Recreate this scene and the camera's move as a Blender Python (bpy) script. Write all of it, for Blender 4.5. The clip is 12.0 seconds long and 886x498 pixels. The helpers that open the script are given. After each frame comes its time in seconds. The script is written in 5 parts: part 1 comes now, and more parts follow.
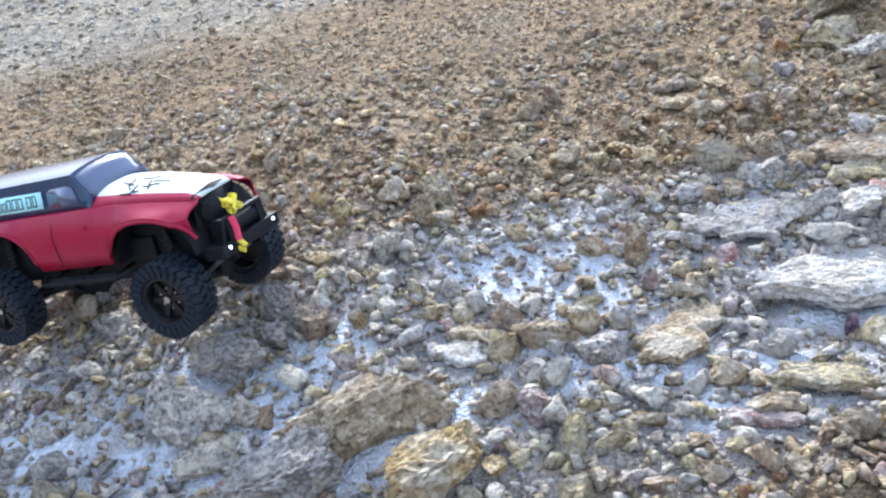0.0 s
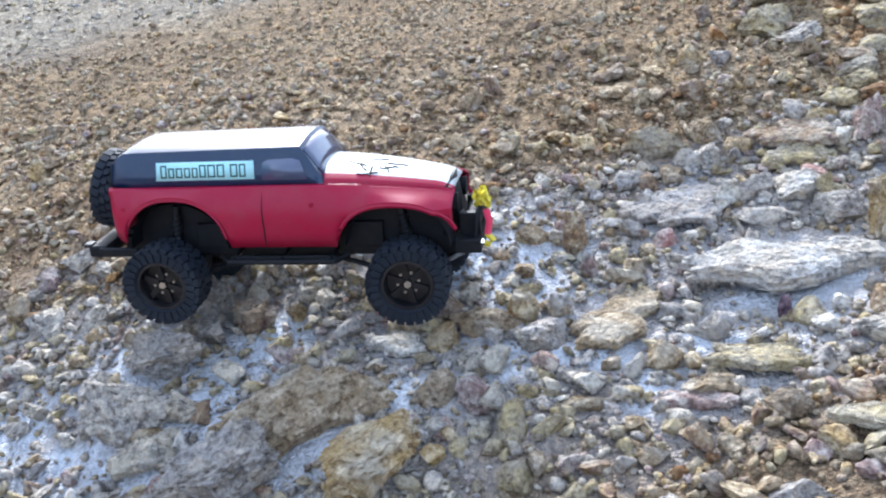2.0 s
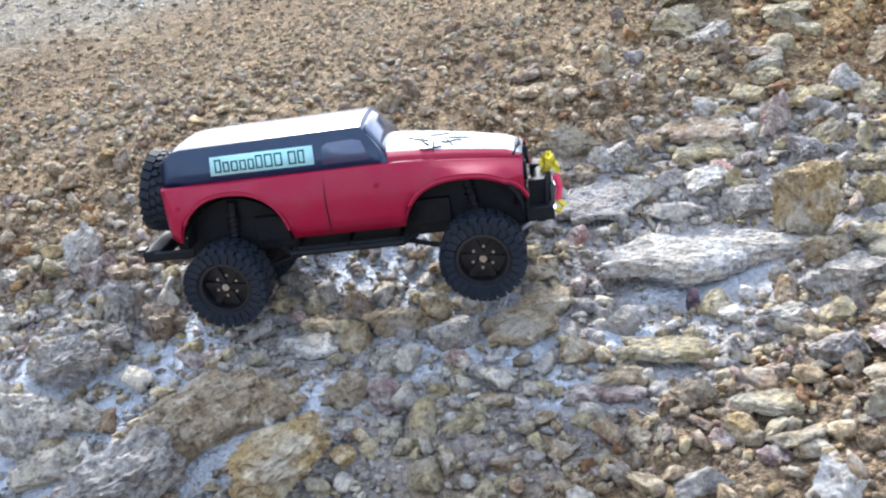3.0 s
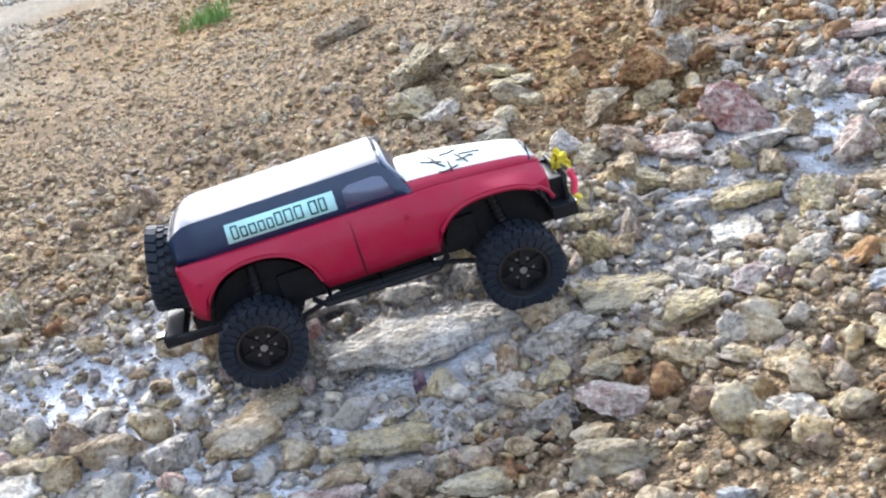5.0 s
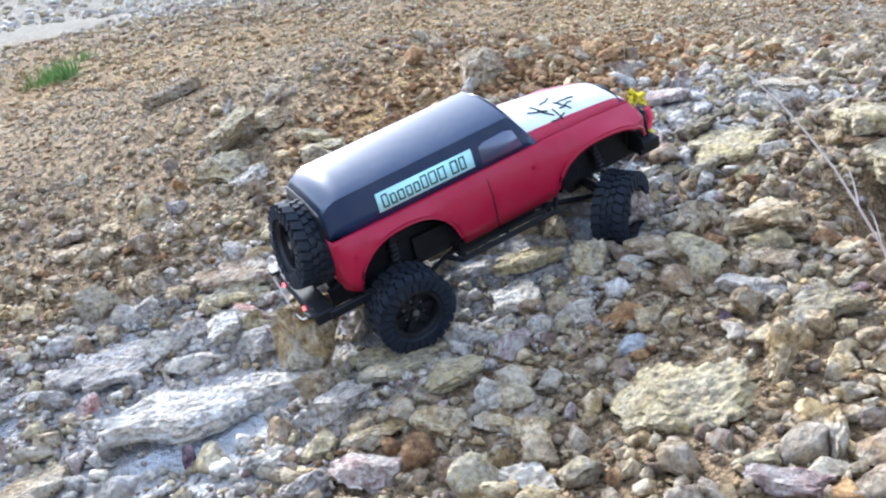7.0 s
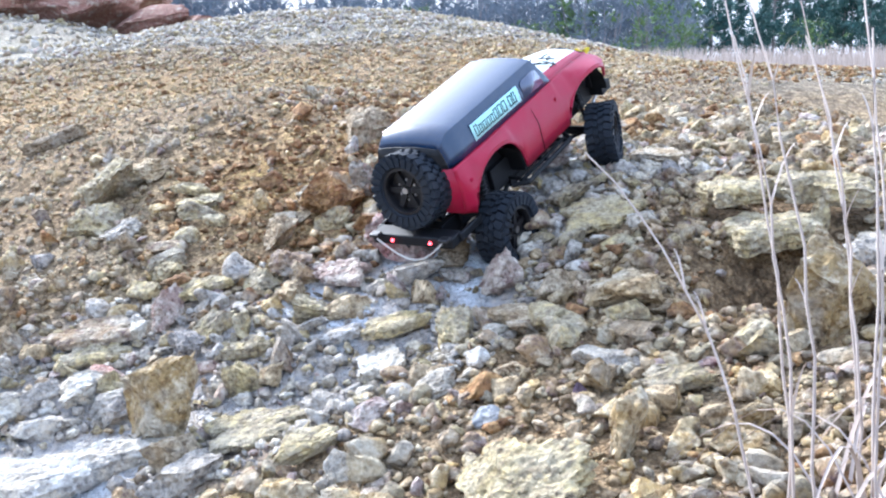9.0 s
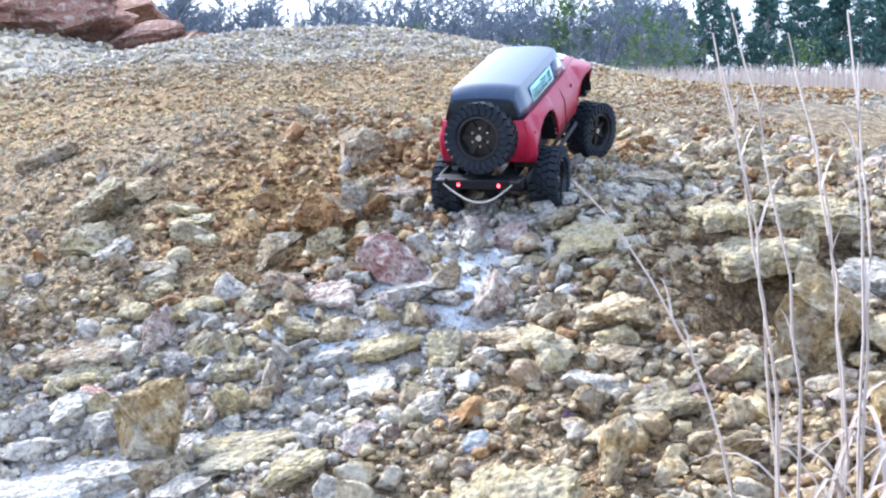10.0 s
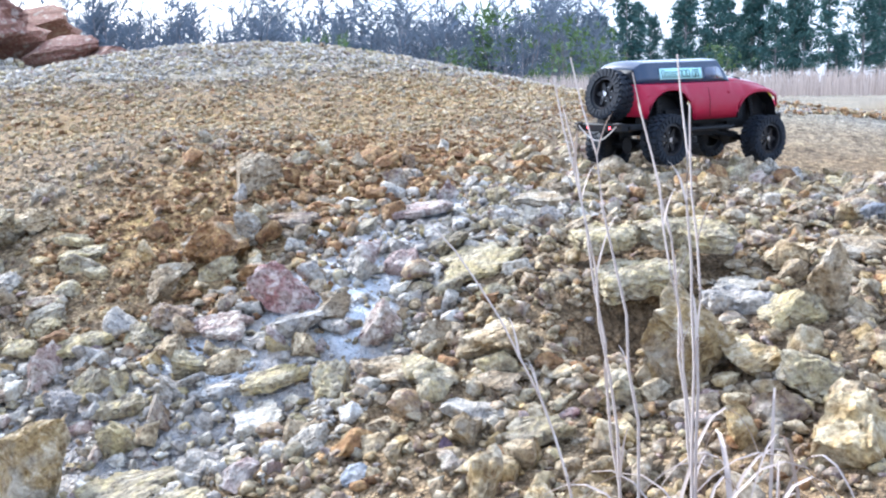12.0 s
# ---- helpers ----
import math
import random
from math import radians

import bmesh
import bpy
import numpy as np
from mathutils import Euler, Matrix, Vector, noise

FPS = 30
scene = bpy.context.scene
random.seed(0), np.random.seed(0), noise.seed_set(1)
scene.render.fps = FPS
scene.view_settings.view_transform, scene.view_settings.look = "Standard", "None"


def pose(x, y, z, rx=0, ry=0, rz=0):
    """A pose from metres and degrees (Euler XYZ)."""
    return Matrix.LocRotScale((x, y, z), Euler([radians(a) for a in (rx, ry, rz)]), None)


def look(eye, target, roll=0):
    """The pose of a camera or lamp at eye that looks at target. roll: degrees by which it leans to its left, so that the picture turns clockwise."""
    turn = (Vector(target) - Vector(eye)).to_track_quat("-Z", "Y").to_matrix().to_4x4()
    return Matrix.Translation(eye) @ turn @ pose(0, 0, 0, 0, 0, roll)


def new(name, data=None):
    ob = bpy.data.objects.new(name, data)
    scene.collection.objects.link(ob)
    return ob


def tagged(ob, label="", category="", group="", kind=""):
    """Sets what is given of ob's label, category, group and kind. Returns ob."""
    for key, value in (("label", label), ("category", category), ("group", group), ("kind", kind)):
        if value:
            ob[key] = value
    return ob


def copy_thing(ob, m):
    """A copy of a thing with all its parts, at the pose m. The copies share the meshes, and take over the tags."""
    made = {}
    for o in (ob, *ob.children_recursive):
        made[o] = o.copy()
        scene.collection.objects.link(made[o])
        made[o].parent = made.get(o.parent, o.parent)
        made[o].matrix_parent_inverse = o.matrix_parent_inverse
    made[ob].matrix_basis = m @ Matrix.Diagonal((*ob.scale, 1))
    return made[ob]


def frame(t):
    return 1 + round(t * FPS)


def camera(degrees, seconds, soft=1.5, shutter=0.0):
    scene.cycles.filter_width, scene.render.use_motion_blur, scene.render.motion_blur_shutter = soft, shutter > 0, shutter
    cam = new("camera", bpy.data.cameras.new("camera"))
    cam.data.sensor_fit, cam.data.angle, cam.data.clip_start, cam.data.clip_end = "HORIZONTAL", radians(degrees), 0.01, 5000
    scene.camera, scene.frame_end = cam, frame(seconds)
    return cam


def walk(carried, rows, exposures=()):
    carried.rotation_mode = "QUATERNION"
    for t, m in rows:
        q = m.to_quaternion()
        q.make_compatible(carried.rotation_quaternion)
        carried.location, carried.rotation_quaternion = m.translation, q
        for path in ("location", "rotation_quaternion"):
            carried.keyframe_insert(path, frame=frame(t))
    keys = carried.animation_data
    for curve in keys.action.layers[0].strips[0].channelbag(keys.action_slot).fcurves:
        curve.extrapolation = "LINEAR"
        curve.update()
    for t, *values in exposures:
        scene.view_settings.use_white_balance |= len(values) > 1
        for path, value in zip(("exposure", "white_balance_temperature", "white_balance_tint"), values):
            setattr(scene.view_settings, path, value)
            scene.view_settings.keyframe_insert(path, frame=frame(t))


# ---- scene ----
cam = camera(49.2, 12.0, soft=2.2)
PATH = [
    (0, (0.078, -0.015, 0.417), (-0.058, 1.838, -0.323), -0.5),
    (0.5, (0.081, -0.015, 0.415), (-0.041, 1.837, -0.331), -0.7),
    (1, (0.085, -0.014, 0.413), (-0.011, 1.836, -0.34), -0.4),
    (1.5, (0.093, -0.013, 0.409), (0.034, 1.838, -0.345), 0.0),
    (2, (0.101, -0.012, 0.405), (0.053, 1.844, -0.339), -0.5),
    (2.5, (0.117, -0.011, 0.4), (0.111, 1.849, -0.335), -0.2),
    (2.7, (0.121, -0.011, 0.396), (0.155, 1.847, -0.342), -0.0),
    (4.3, (0.237, 0.009, 0.378), (0.45, 1.901, -0.235), -2.7),
    (4.5, (0.249, 0.012, 0.372), (0.508, 1.899, -0.237), -3.2),
    (5, (0.288, 0.015, 0.371), (0.681, 1.896, -0.183), -4.1),
    (5.1, (0.305, 0.014, 0.37), (0.707, 1.897, -0.168), -4.5),
    (5.5, (0.316, 0.011, 0.376), (0.814, 1.885, -0.113), -3.0),
    (6, (0.35, 0.004, 0.376), (0.845, 1.883, -0.101), -3.1),
    (6.5, (0.392, -0.004, 0.375), (0.976, 1.851, -0.093), -2.5),
    (7, (0.415, -0.011, 0.374), (1.03, 1.837, -0.081), -3.0),
    (7.2, (0.438, -0.01, 0.389), (1.025, 1.858, -0.02), -3.6),
    (8.8, (0.474, -0.015, 0.384), (1.252, 1.793, 0.026), -0.7),
    (9, (0.475, -0.015, 0.385), (1.261, 1.789, 0.026), -0.7),
    (9.5, (0.477, -0.017, 0.391), (1.266, 1.788, 0.048), -0.5),
    (10, (0.477, -0.018, 0.394), (1.277, 1.785, 0.067), -0.3),
    (10.5, (0.477, -0.019, 0.393), (1.277, 1.786, 0.069), -0.4),
    (11, (0.475, -0.02, 0.393), (1.28, 1.782, 0.072), -0.3),
    (11.5, (0.491, -0.023, 0.395), (1.319, 1.767, 0.068), -0.5),
    (12, (0.523, -0.048, 0.418), (1.452, 1.695, 0.107), -1.2),
]
walk(cam, [(t, look(eye, target, roll)) for t, eye, target, roll in PATH], exposures=[(0, 0.69, 5450, 10), (2, 0.65, 5500, 10), (4, 0.84, 5850, 10), (5.5, 0.84, 5850, 10), (6.5, 0.84, 5450, 10), (9, 1.10, 5400, 10), (10, 1.08, 5400, 10), (10.6, 0.97, 5400, 10), (12, 0.98, 5400, 10)])

# ---- sky and sun: bright thin overcast, soft light from beyond the slope ----
world = bpy.data.worlds.new("world")
scene.world = world
world.use_nodes = True
wn = world.node_tree
sky = wn.nodes.new("ShaderNodeTexSky")
sky.sky_type, sky.sun_disc = "NISHITA", False
SUN_EL, SUN_AZ = 33.0, -12.0          # degrees above the horizon; from +y towards +x
sky.sun_elevation, sky.sun_rotation = radians(SUN_EL), radians(SUN_AZ)
sky.air_density, sky.dust_density, sky.ozone_density = 1.0, 3.5, 1.0
haze = wn.nodes.new("ShaderNodeMixRGB")
haze.inputs[0].default_value = 0.5
haze.inputs[2].default_value = (9.0, 9.8, 11.2, 1)
wn.links.new(sky.outputs[0], haze.inputs[1])
wn.links.new(haze.outputs[0], wn.nodes["Background"].inputs[0])
wn.nodes["Background"].inputs[1].default_value = 0.145
sun = new("sun", bpy.data.lights.new("sun", "SUN"))
sun.data.energy, sun.data.angle, sun.data.color = 4.2, radians(8), (1.0, 0.94, 0.85)
a, e = radians(SUN_AZ), radians(SUN_EL)
sun.matrix_world = look((0, 0, 20), (-math.sin(a) * math.cos(e), -math.cos(a) * math.cos(e), 20 - math.sin(e)))


# ---- materials ----
def node_mat(name, rough=0.9, metal=0.0, spec=0.3):
    m = bpy.data.materials.new(name)
    m.use_nodes = True
    b = m.node_tree.nodes["Principled BSDF"]
    b.inputs["Roughness"].default_value, b.inputs["Metallic"].default_value = rough, metal
    b.inputs["Specular IOR Level"].default_value = spec
    return m, m.node_tree, b


def link(nt, a, b):
    nt.links.new(a, b)


def noise_tex(nt, vec, scale, detail=6.0, rough=0.6):
    n = nt.nodes.new("ShaderNodeTexNoise")
    n.inputs["Scale"].default_value, n.inputs["Detail"].default_value, n.inputs["Roughness"].default_value = scale, detail, rough
    if vec:
        link(nt, vec, n.inputs["Vector"])
    return n.outputs["Fac"]


def ramp(nt, fac, stops):
    r = nt.nodes.new("ShaderNodeValToRGB")
    while len(r.color_ramp.elements) < len(stops):
        r.color_ramp.elements.new(0.5)
    for el, (p, c) in zip(r.color_ramp.elements, stops):
        el.position, el.color = p, (*c, 1) if len(c) == 3 else c
    link(nt, fac, r.inputs[0])
    return r.outputs[0]


def mix(nt, fac, a, b, kind="MIX"):
    n = nt.nodes.new("ShaderNodeMixRGB")
    n.blend_type = kind
    for sock, v in zip(n.inputs, (fac, a, b)):
        if isinstance(v, (int, float)):
            sock.default_value = v
        elif isinstance(v, tuple):
            sock.default_value = (*v, 1)
        else:
            link(nt, v, sock)
    return n.outputs[0]


def bump(nt, b, height, strength, dist):
    n = nt.nodes.new("ShaderNodeBump")
    n.inputs["Strength"].default_value, n.inputs["Distance"].default_value = strength, dist
    link(nt, height, n.inputs["Height"])
    link(nt, n.outputs[0], b.inputs["Normal"])


BW = ((0, 0, 0), (1, 1, 1))


def mask(nt, fac, lo, hi):
    return ramp(nt, fac, [(lo, BW[0]), (hi, BW[1])])


def rock_mat(name, base, stain, dark, island=False):
    """Weathered stone: base tone, coloured mineral stain, dark pits, fine grain and relief."""
    m, nt, b = node_mat(name, 0.92, 0, 0.2)
    tc = nt.nodes.new("ShaderNodeTexCoord").outputs["Object"]
    if island:
        rnd = nt.nodes.new("ShaderNodeNewGeometry").outputs["Random Per Island"]
    else:
        rnd = nt.nodes.new("ShaderNodeObjectInfo").outputs["Random"]
        off = nt.nodes.new("ShaderNodeVectorMath")
        off.operation = "ADD"
        sc = nt.nodes.new("ShaderNodeMath")
        sc.operation, sc.inputs[1].default_value = "MULTIPLY", 37.0
        link(nt, rnd, sc.inputs[0])
        link(nt, tc, off.inputs[0])
        link(nt, sc.outputs[0], off.inputs[1])
        tc = off.outputs[0]
    big = noise_tex(nt, tc, 28, 4, 0.6)
    fine = noise_tex(nt, tc, 260, 5, 0.7)
    pit = noise_tex(nt, tc, 90, 6, 0.75)
    c = mix(nt, mask(nt, big, 0.42, 0.62), base, stain)
    crust = nt.nodes.new("ShaderNodeTexVoronoi")
    crust.inputs["Scale"].default_value = 135
    link(nt, tc, crust.inputs["Vector"])
    c = mix(nt, mask(nt, pit, 0.47, 0.66), c, dark)
    c = mix(nt, 0.6, c, ramp(nt, crust.outputs["Distance"], [(0.1, (0.5, 0.47, 0.44)), (0.5, (1, 1, 1))]), "MULTIPLY")
    c = mix(nt, mask(nt, noise_tex(nt, tc, 55, 6, 0.7), 0.52, 0.64), c, tuple(min(0.85, 1.35 * k) for k in stain))
    patch = noise_tex(nt, tc, 14, 3, 0.5)
    c = mix(nt, mask(nt, patch, 0.56, 0.66), c, mix(nt, 0.5, c, (0.62, 0.59, 0.52)))
    c = mix(nt, 0.45, c, ramp(nt, fine, [(0.3, (0.22, 0.21, 0.21)), (0.7, (0.8, 0.79, 0.77))]), "OVERLAY")
    tone = ramp(nt, rnd, [(0, (0.66, 0.64, 0.64)), (0.5, (0.95, 0.93, 0.9)), (1, (1.0, 0.96, 0.86))])
    c = mix(nt, 1.0, c, tone, "MULTIPLY")
    link(nt, c, b.inputs["Base Color"])
    bump(nt, b, mix(nt, 0.4, mix(nt, 0.15, pit, fine), crust.outputs["Distance"]), 1.0, 0.014)
    return m


TONES = {
    "grey": ((0.51, 0.49, 0.465), (0.56, 0.51, 0.44), (0.15, 0.14, 0.14)),
    "pale": ((0.54, 0.485, 0.37), (0.50, 0.42, 0.24), (0.20, 0.16, 0.12)),
    "white": ((0.76, 0.745, 0.715), (0.62, 0.56, 0.47), (0.28, 0.26, 0.25)),
    "tan": ((0.46, 0.36, 0.23), (0.55, 0.47, 0.35), (0.16, 0.11, 0.07)),
    "ochre": ((0.52, 0.385, 0.19), (0.58, 0.50, 0.36), (0.21, 0.13, 0.06)),
    "brown": ((0.40, 0.29, 0.18), (0.46, 0.40, 0.32), (0.17, 0.11, 0.12)),
    "pink": ((0.47, 0.36, 0.33), (0.58, 0.53, 0.49), (0.20, 0.12, 0.12)),
    "red": ((0.44, 0.23, 0.21), (0.58, 0.49, 0.45), (0.18, 0.08, 0.08)),
    "purple": ((0.12, 0.08, 0.13), (0.2, 0.15, 0.19), (0.05, 0.03, 0.05)),
    "rust": ((0.36, 0.20, 0.10), (0.45, 0.30, 0.15), (0.13, 0.07, 0.05)),
    "blue": ((0.36, 0.40, 0.46), (0.46, 0.48, 0.5), (0.2, 0.2, 0.24)),
}
ROCK = {k: rock_mat(k + "_stone", *v) for k, v in TONES.items()}
RUBBLE = [rock_mat(k + "_rubble", *TONES[k], island=True) for k in ("grey", "tan", "pale", "brown", "ochre", "pink", "white", "rust")]


# ---- lie of the land: a slope that climbs to a plateau, with a ridge behind ----
FINE = (0.135, -0.144, -0.017, -0.038, -0.07, 0.07, 0.109, -0.038, 0.011, -0.01, -0.061, -0.002,
        0.252, -0.058, 0.098, 0.136, -0.045, 0.056, 0.033, -0.06, 0.184, -0.031, -0.038, 0.051)
BROAD = (-0.297, -0.237, -0.118, 0.086, -0.106, -0.509, 0.085, -0.115, -0.086, -0.024, -0.409, -0.042, -0.064, 0.022, 0.08,
        0.238, 0.064, 0.108, 0.257, 0.002, -0.128, -0.185, -0.145, -0.031, -0.072, 0.002, 0.073, 0.063, 0.006, 0.062)
RISE = (0.002, -0.008, -0.016, 0.021, -0.034, -0.001, -0.014, 0.013, -0.044, -0.003, 0.021, 0.004, -0.006, 0.008, 0.017, -0.001)
FIELD = 0.3


def ground(x, y):
    """Height of the bare slope: broad and fine swells over a level field."""
    z = np.full(np.shape(x), FIELD)
    for i, w in enumerate(FINE):
        z = z + w * np.exp(-((x + 0.9 - 0.6 * (i // 4)) ** 2 + (y - 0.3 - 0.6 * (i % 4)) ** 2) / 0.405)
    for i, w in enumerate(BROAD):
        z = z + w * np.exp(-((x + 3 - 1.8 * (i // 5)) ** 2 + (y + 0.6 - 1.8 * (i % 5)) ** 2) / 4.5)
    for i, w in enumerate(RISE):
        z = z + w * np.exp(-((x - 0.45 - 0.3 * (i // 4)) ** 2 + (y - 0.5 - 0.3 * (i % 4)) ** 2) / 0.06)
    return z


def hash2(ix, iy, s):
    h = np.sin(ix * 127.1 + iy * 311.7 + s * 74.7) * 43758.5453
    return h - np.floor(h)


def fbm(x, y, freq, octaves=4, s=0):
    """Value noise in several octaves, about -1 to 1."""
    total, amp = 0.0, 1.0
    for o in range(octaves):
        fx, fy = x * freq + 13.7 * o, y * freq + 7.3 * o
        ix, iy = np.floor(fx), np.floor(fy)
        u, v = fx - ix, fy - iy
        u, v = u * u * (3 - 2 * u), v * v * (3 - 2 * v)
        n = (hash2(ix, iy, s) * (1 - u) + hash2(ix + 1, iy, s) * u) * (1 - v) + (hash2(ix, iy + 1, s) * (1 - u) + hash2(ix + 1, iy + 1, s) * u) * v
        total = total + amp * (2 * n - 1)
        freq, amp = freq * 2.1, amp * 0.5
    return total / 1.9


def surface(x, y):
    """The ground with its small lumps."""
    x, y = np.asarray(x, float), np.asarray(y, float)
    ridge = 0.13 * np.exp(-((x - 1.9) / 1.5) ** 2 - ((y - 4.7) / 1.2) ** 2)
    mound = 0.72 * np.exp(-((x - 0.3) / 2.0) ** 2 - ((y - 11.0) / 3.2) ** 2)
    rise = 0.10 * np.exp(-((x - 3.4) / 0.9) ** 2 - ((y - 2.3) / 0.6) ** 2)
    hollow = -0.10 * np.exp(-((x - 1.205) / 0.075) ** 2 - ((y - 0.765) / 0.05) ** 2)
    hollow = hollow - 0.032 * np.exp(-((x - 0.86) / 0.17) ** 4 - ((y - 0.965) / 0.065) ** 2)
    return ground(x, y) + ridge + mound + rise + hollow + 0.013 * fbm(x, y, 7, 4) + 0.007 * fbm(x, y, 34, 3, 12) + 0.05 * fbm(x, y, 0.35, 3, 5) * np.clip((np.hypot(x - 0.5, y - 1) - 3) / 4, 0, 1)


def graded(lo, hi, step, far_lo, far_hi):
    mid = list(np.arange(lo, hi, step))
    out, d, p = [], step, hi
    while p < far_hi:
        out.append(p)
        d *= 1.14
        p += d
    left, d, p = [], step, lo
    while p > far_lo:
        d *= 1.14
        p -= d
        left.append(p)
    return np.array(left[::-1] + mid + out + [far_hi])


def mesh_from(name, verts, faces, mats=(), smooth=False):
    me = bpy.data.meshes.new(name)
    me.from_pydata([tuple(v) for v in verts], [], [tuple(f) for f in faces])
    for m in mats:
        me.materials.append(m)
    if smooth:
        me.polygons.foreach_set("use_smooth", [True] * len(me.polygons))
    me.update()
    return me


def soil_mat():
    m, nt, b = node_mat("slope_soil", 0.95, 0, 0.15)
    tc = nt.nodes.new("ShaderNodeTexCoord").outputs["Object"]
    sep = nt.nodes.new("ShaderNodeSeparateXYZ")
    link(nt, tc, sep.inputs[0])
    grain = noise_tex(nt, tc, 160, 6, 0.75)
    clod = noise_tex(nt, tc, 34, 5, 0.7)
    cells = []
    for scale in (48, 105, 210):
        vo = nt.nodes.new("ShaderNodeTexVoronoi")
        vo.inputs["Scale"].default_value = scale
        wob = nt.nodes.new("ShaderNodeVectorMath")
        wob.operation = "ADD"
        nz = nt.nodes.new("ShaderNodeTexNoise")
        nz.inputs["Scale"].default_value = scale * 1.4
        sc = nt.nodes.new("ShaderNodeVectorMath")
        sc.operation, sc.inputs[3].default_value = "SCALE", 0.9 / scale
        link(nt, tc, nz.inputs["Vector"])
        link(nt, nz.outputs["Color"], sc.inputs[0])
        link(nt, tc, wob.inputs[0])
        link(nt, sc.outputs[0], wob.inputs[1])
        link(nt, wob.outputs[0], vo.inputs["Vector"])
        cells.append(vo)
    patch = noise_tex(nt, tc, 2.2, 5, 0.6)
    wide = noise_tex(nt, tc, 0.9, 4, 0.6)
    c = ramp(nt, patch, [(0.3, (0.20, 0.145, 0.09)), (0.5, (0.33, 0.245, 0.145)), (0.7, (0.40, 0.335, 0.23))])
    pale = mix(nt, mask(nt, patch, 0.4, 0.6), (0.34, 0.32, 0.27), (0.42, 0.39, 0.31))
    rust = nt.nodes.new("ShaderNodeAttribute")
    rust.attribute_name = "rust"
    c = mix(nt, rust.outputs["Fac"], c, mix(nt, mask(nt, clod, 0.4, 0.6), (0.25, 0.145, 0.07), (0.50, 0.35, 0.14)))
    # the pale gully floor, the grey flat at the foot, the bleached crest
    at = nt.nodes.new("ShaderNodeAttribute")
    at.attribute_name = "pale"
    white = nt.nodes.new("ShaderNodeAttribute")
    white.attribute_name = "chalk"
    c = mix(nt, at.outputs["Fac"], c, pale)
    c = mix(nt, 0.6, c, ramp(nt, clod, [(0.25, (0.25, 0.24, 0.24)), (0.7, (0.75, 0.75, 0.75))]), "OVERLAY")
    c = mix(nt, 0.6, c, ramp(nt, grain, [(0.3, (0.25, 0.25, 0.25)), (0.7, (0.75, 0.75, 0.75))]), "OVERLAY")
    for vo, k in zip(cells, (0.55, 0.6, 0.5)):
        g = nt.nodes.new("ShaderNodeRGBToBW")
        link(nt, vo.outputs["Color"], g.inputs[0])
        c = mix(nt, k, c, ramp(nt, g.outputs[0], [(0.1, (0.3, 0.3, 0.31)), (0.9, (0.72, 0.70, 0.67))]), "OVERLAY")
        # rims darkened in the colour, as shade in the gaps between pebbles
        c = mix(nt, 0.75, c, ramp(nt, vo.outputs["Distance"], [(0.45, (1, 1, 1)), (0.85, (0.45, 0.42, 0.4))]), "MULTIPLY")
    chalk = mix(nt, mask(nt, clod, 0.4, 0.66), (0.74, 0.78, 0.84), (0.54, 0.54, 0.56))
    # the same gap shade painted more faintly over the chalk
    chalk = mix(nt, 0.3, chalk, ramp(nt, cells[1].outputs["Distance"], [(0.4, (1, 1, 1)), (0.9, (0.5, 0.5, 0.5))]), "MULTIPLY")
    c = mix(nt, white.outputs["Fac"], c, chalk)
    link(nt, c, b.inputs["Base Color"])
    hgt = mix(nt, 0.5, mix(nt, 0.5, cells[0].outputs["Distance"], cells[1].outputs["Distance"]), cells[2].outputs["Distance"])
    inv = nt.nodes.new("ShaderNodeInvert")
    link(nt, hgt, inv.inputs["Color"])
    bump(nt, b, mix(nt, 0.35, inv.outputs[0], clod), 1.0, 0.016)
    return m


def pale_amount(x, y):
    """Where the soil is bleached: the flat at the foot of the slope and the crest of the ridge. Also paler with
    distance from 7 m out, over the far mound.
    """
    u, v = x + 0.25 * fbm(x, y, 2, 3, 12), y + 0.25 * fbm(x, y, 2, 3, 13)
    edge = np.minimum(-1.21 + 1.37 * (v - 2.33), -0.5)
    flat = 0.85 * np.clip((edge - u) / 0.4 + 0.5, 0, 1) * np.clip((v - 1.5) / 0.6, 0, 1)
    crest = np.clip((v - 3.2 - 1.2 * np.maximum(0, 1.5 - x) - 0.15 * np.maximum(0, x - 2)) / 0.5, 0, 1)
    sand = np.exp(-((x - 3.2) / 1.0) ** 2 - ((y - 2.2) / 0.55) ** 2)
    crest = np.maximum(crest, 1.2 * sand)
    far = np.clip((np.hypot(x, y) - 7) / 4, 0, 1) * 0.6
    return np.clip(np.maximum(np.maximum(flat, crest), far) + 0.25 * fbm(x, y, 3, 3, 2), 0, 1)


def rust_amount(x, y):
    """A rusty band along the upper slope, above the gully's head."""
    band = np.exp(-((y - 1.55 - 0.25 * (x - 1.1)) / 0.28) ** 2) * np.clip((x - 0.55) / 0.3, 0, 1) * np.clip((1.75 - x) / 0.35, 0, 1)
    gold = 0.9 * np.exp(-((y - 2.6 - 0.8 * np.maximum(0, 1.3 - x)) / 0.85) ** 2) * np.clip((x + 0.5) / 0.6, 0, 1) * np.clip((4.5 - x) / 1.0, 0, 1)
    return np.clip(np.maximum(band, gold) * (0.75 + 0.7 * fbm(x, y, 4, 3, 6)), 0, 1)


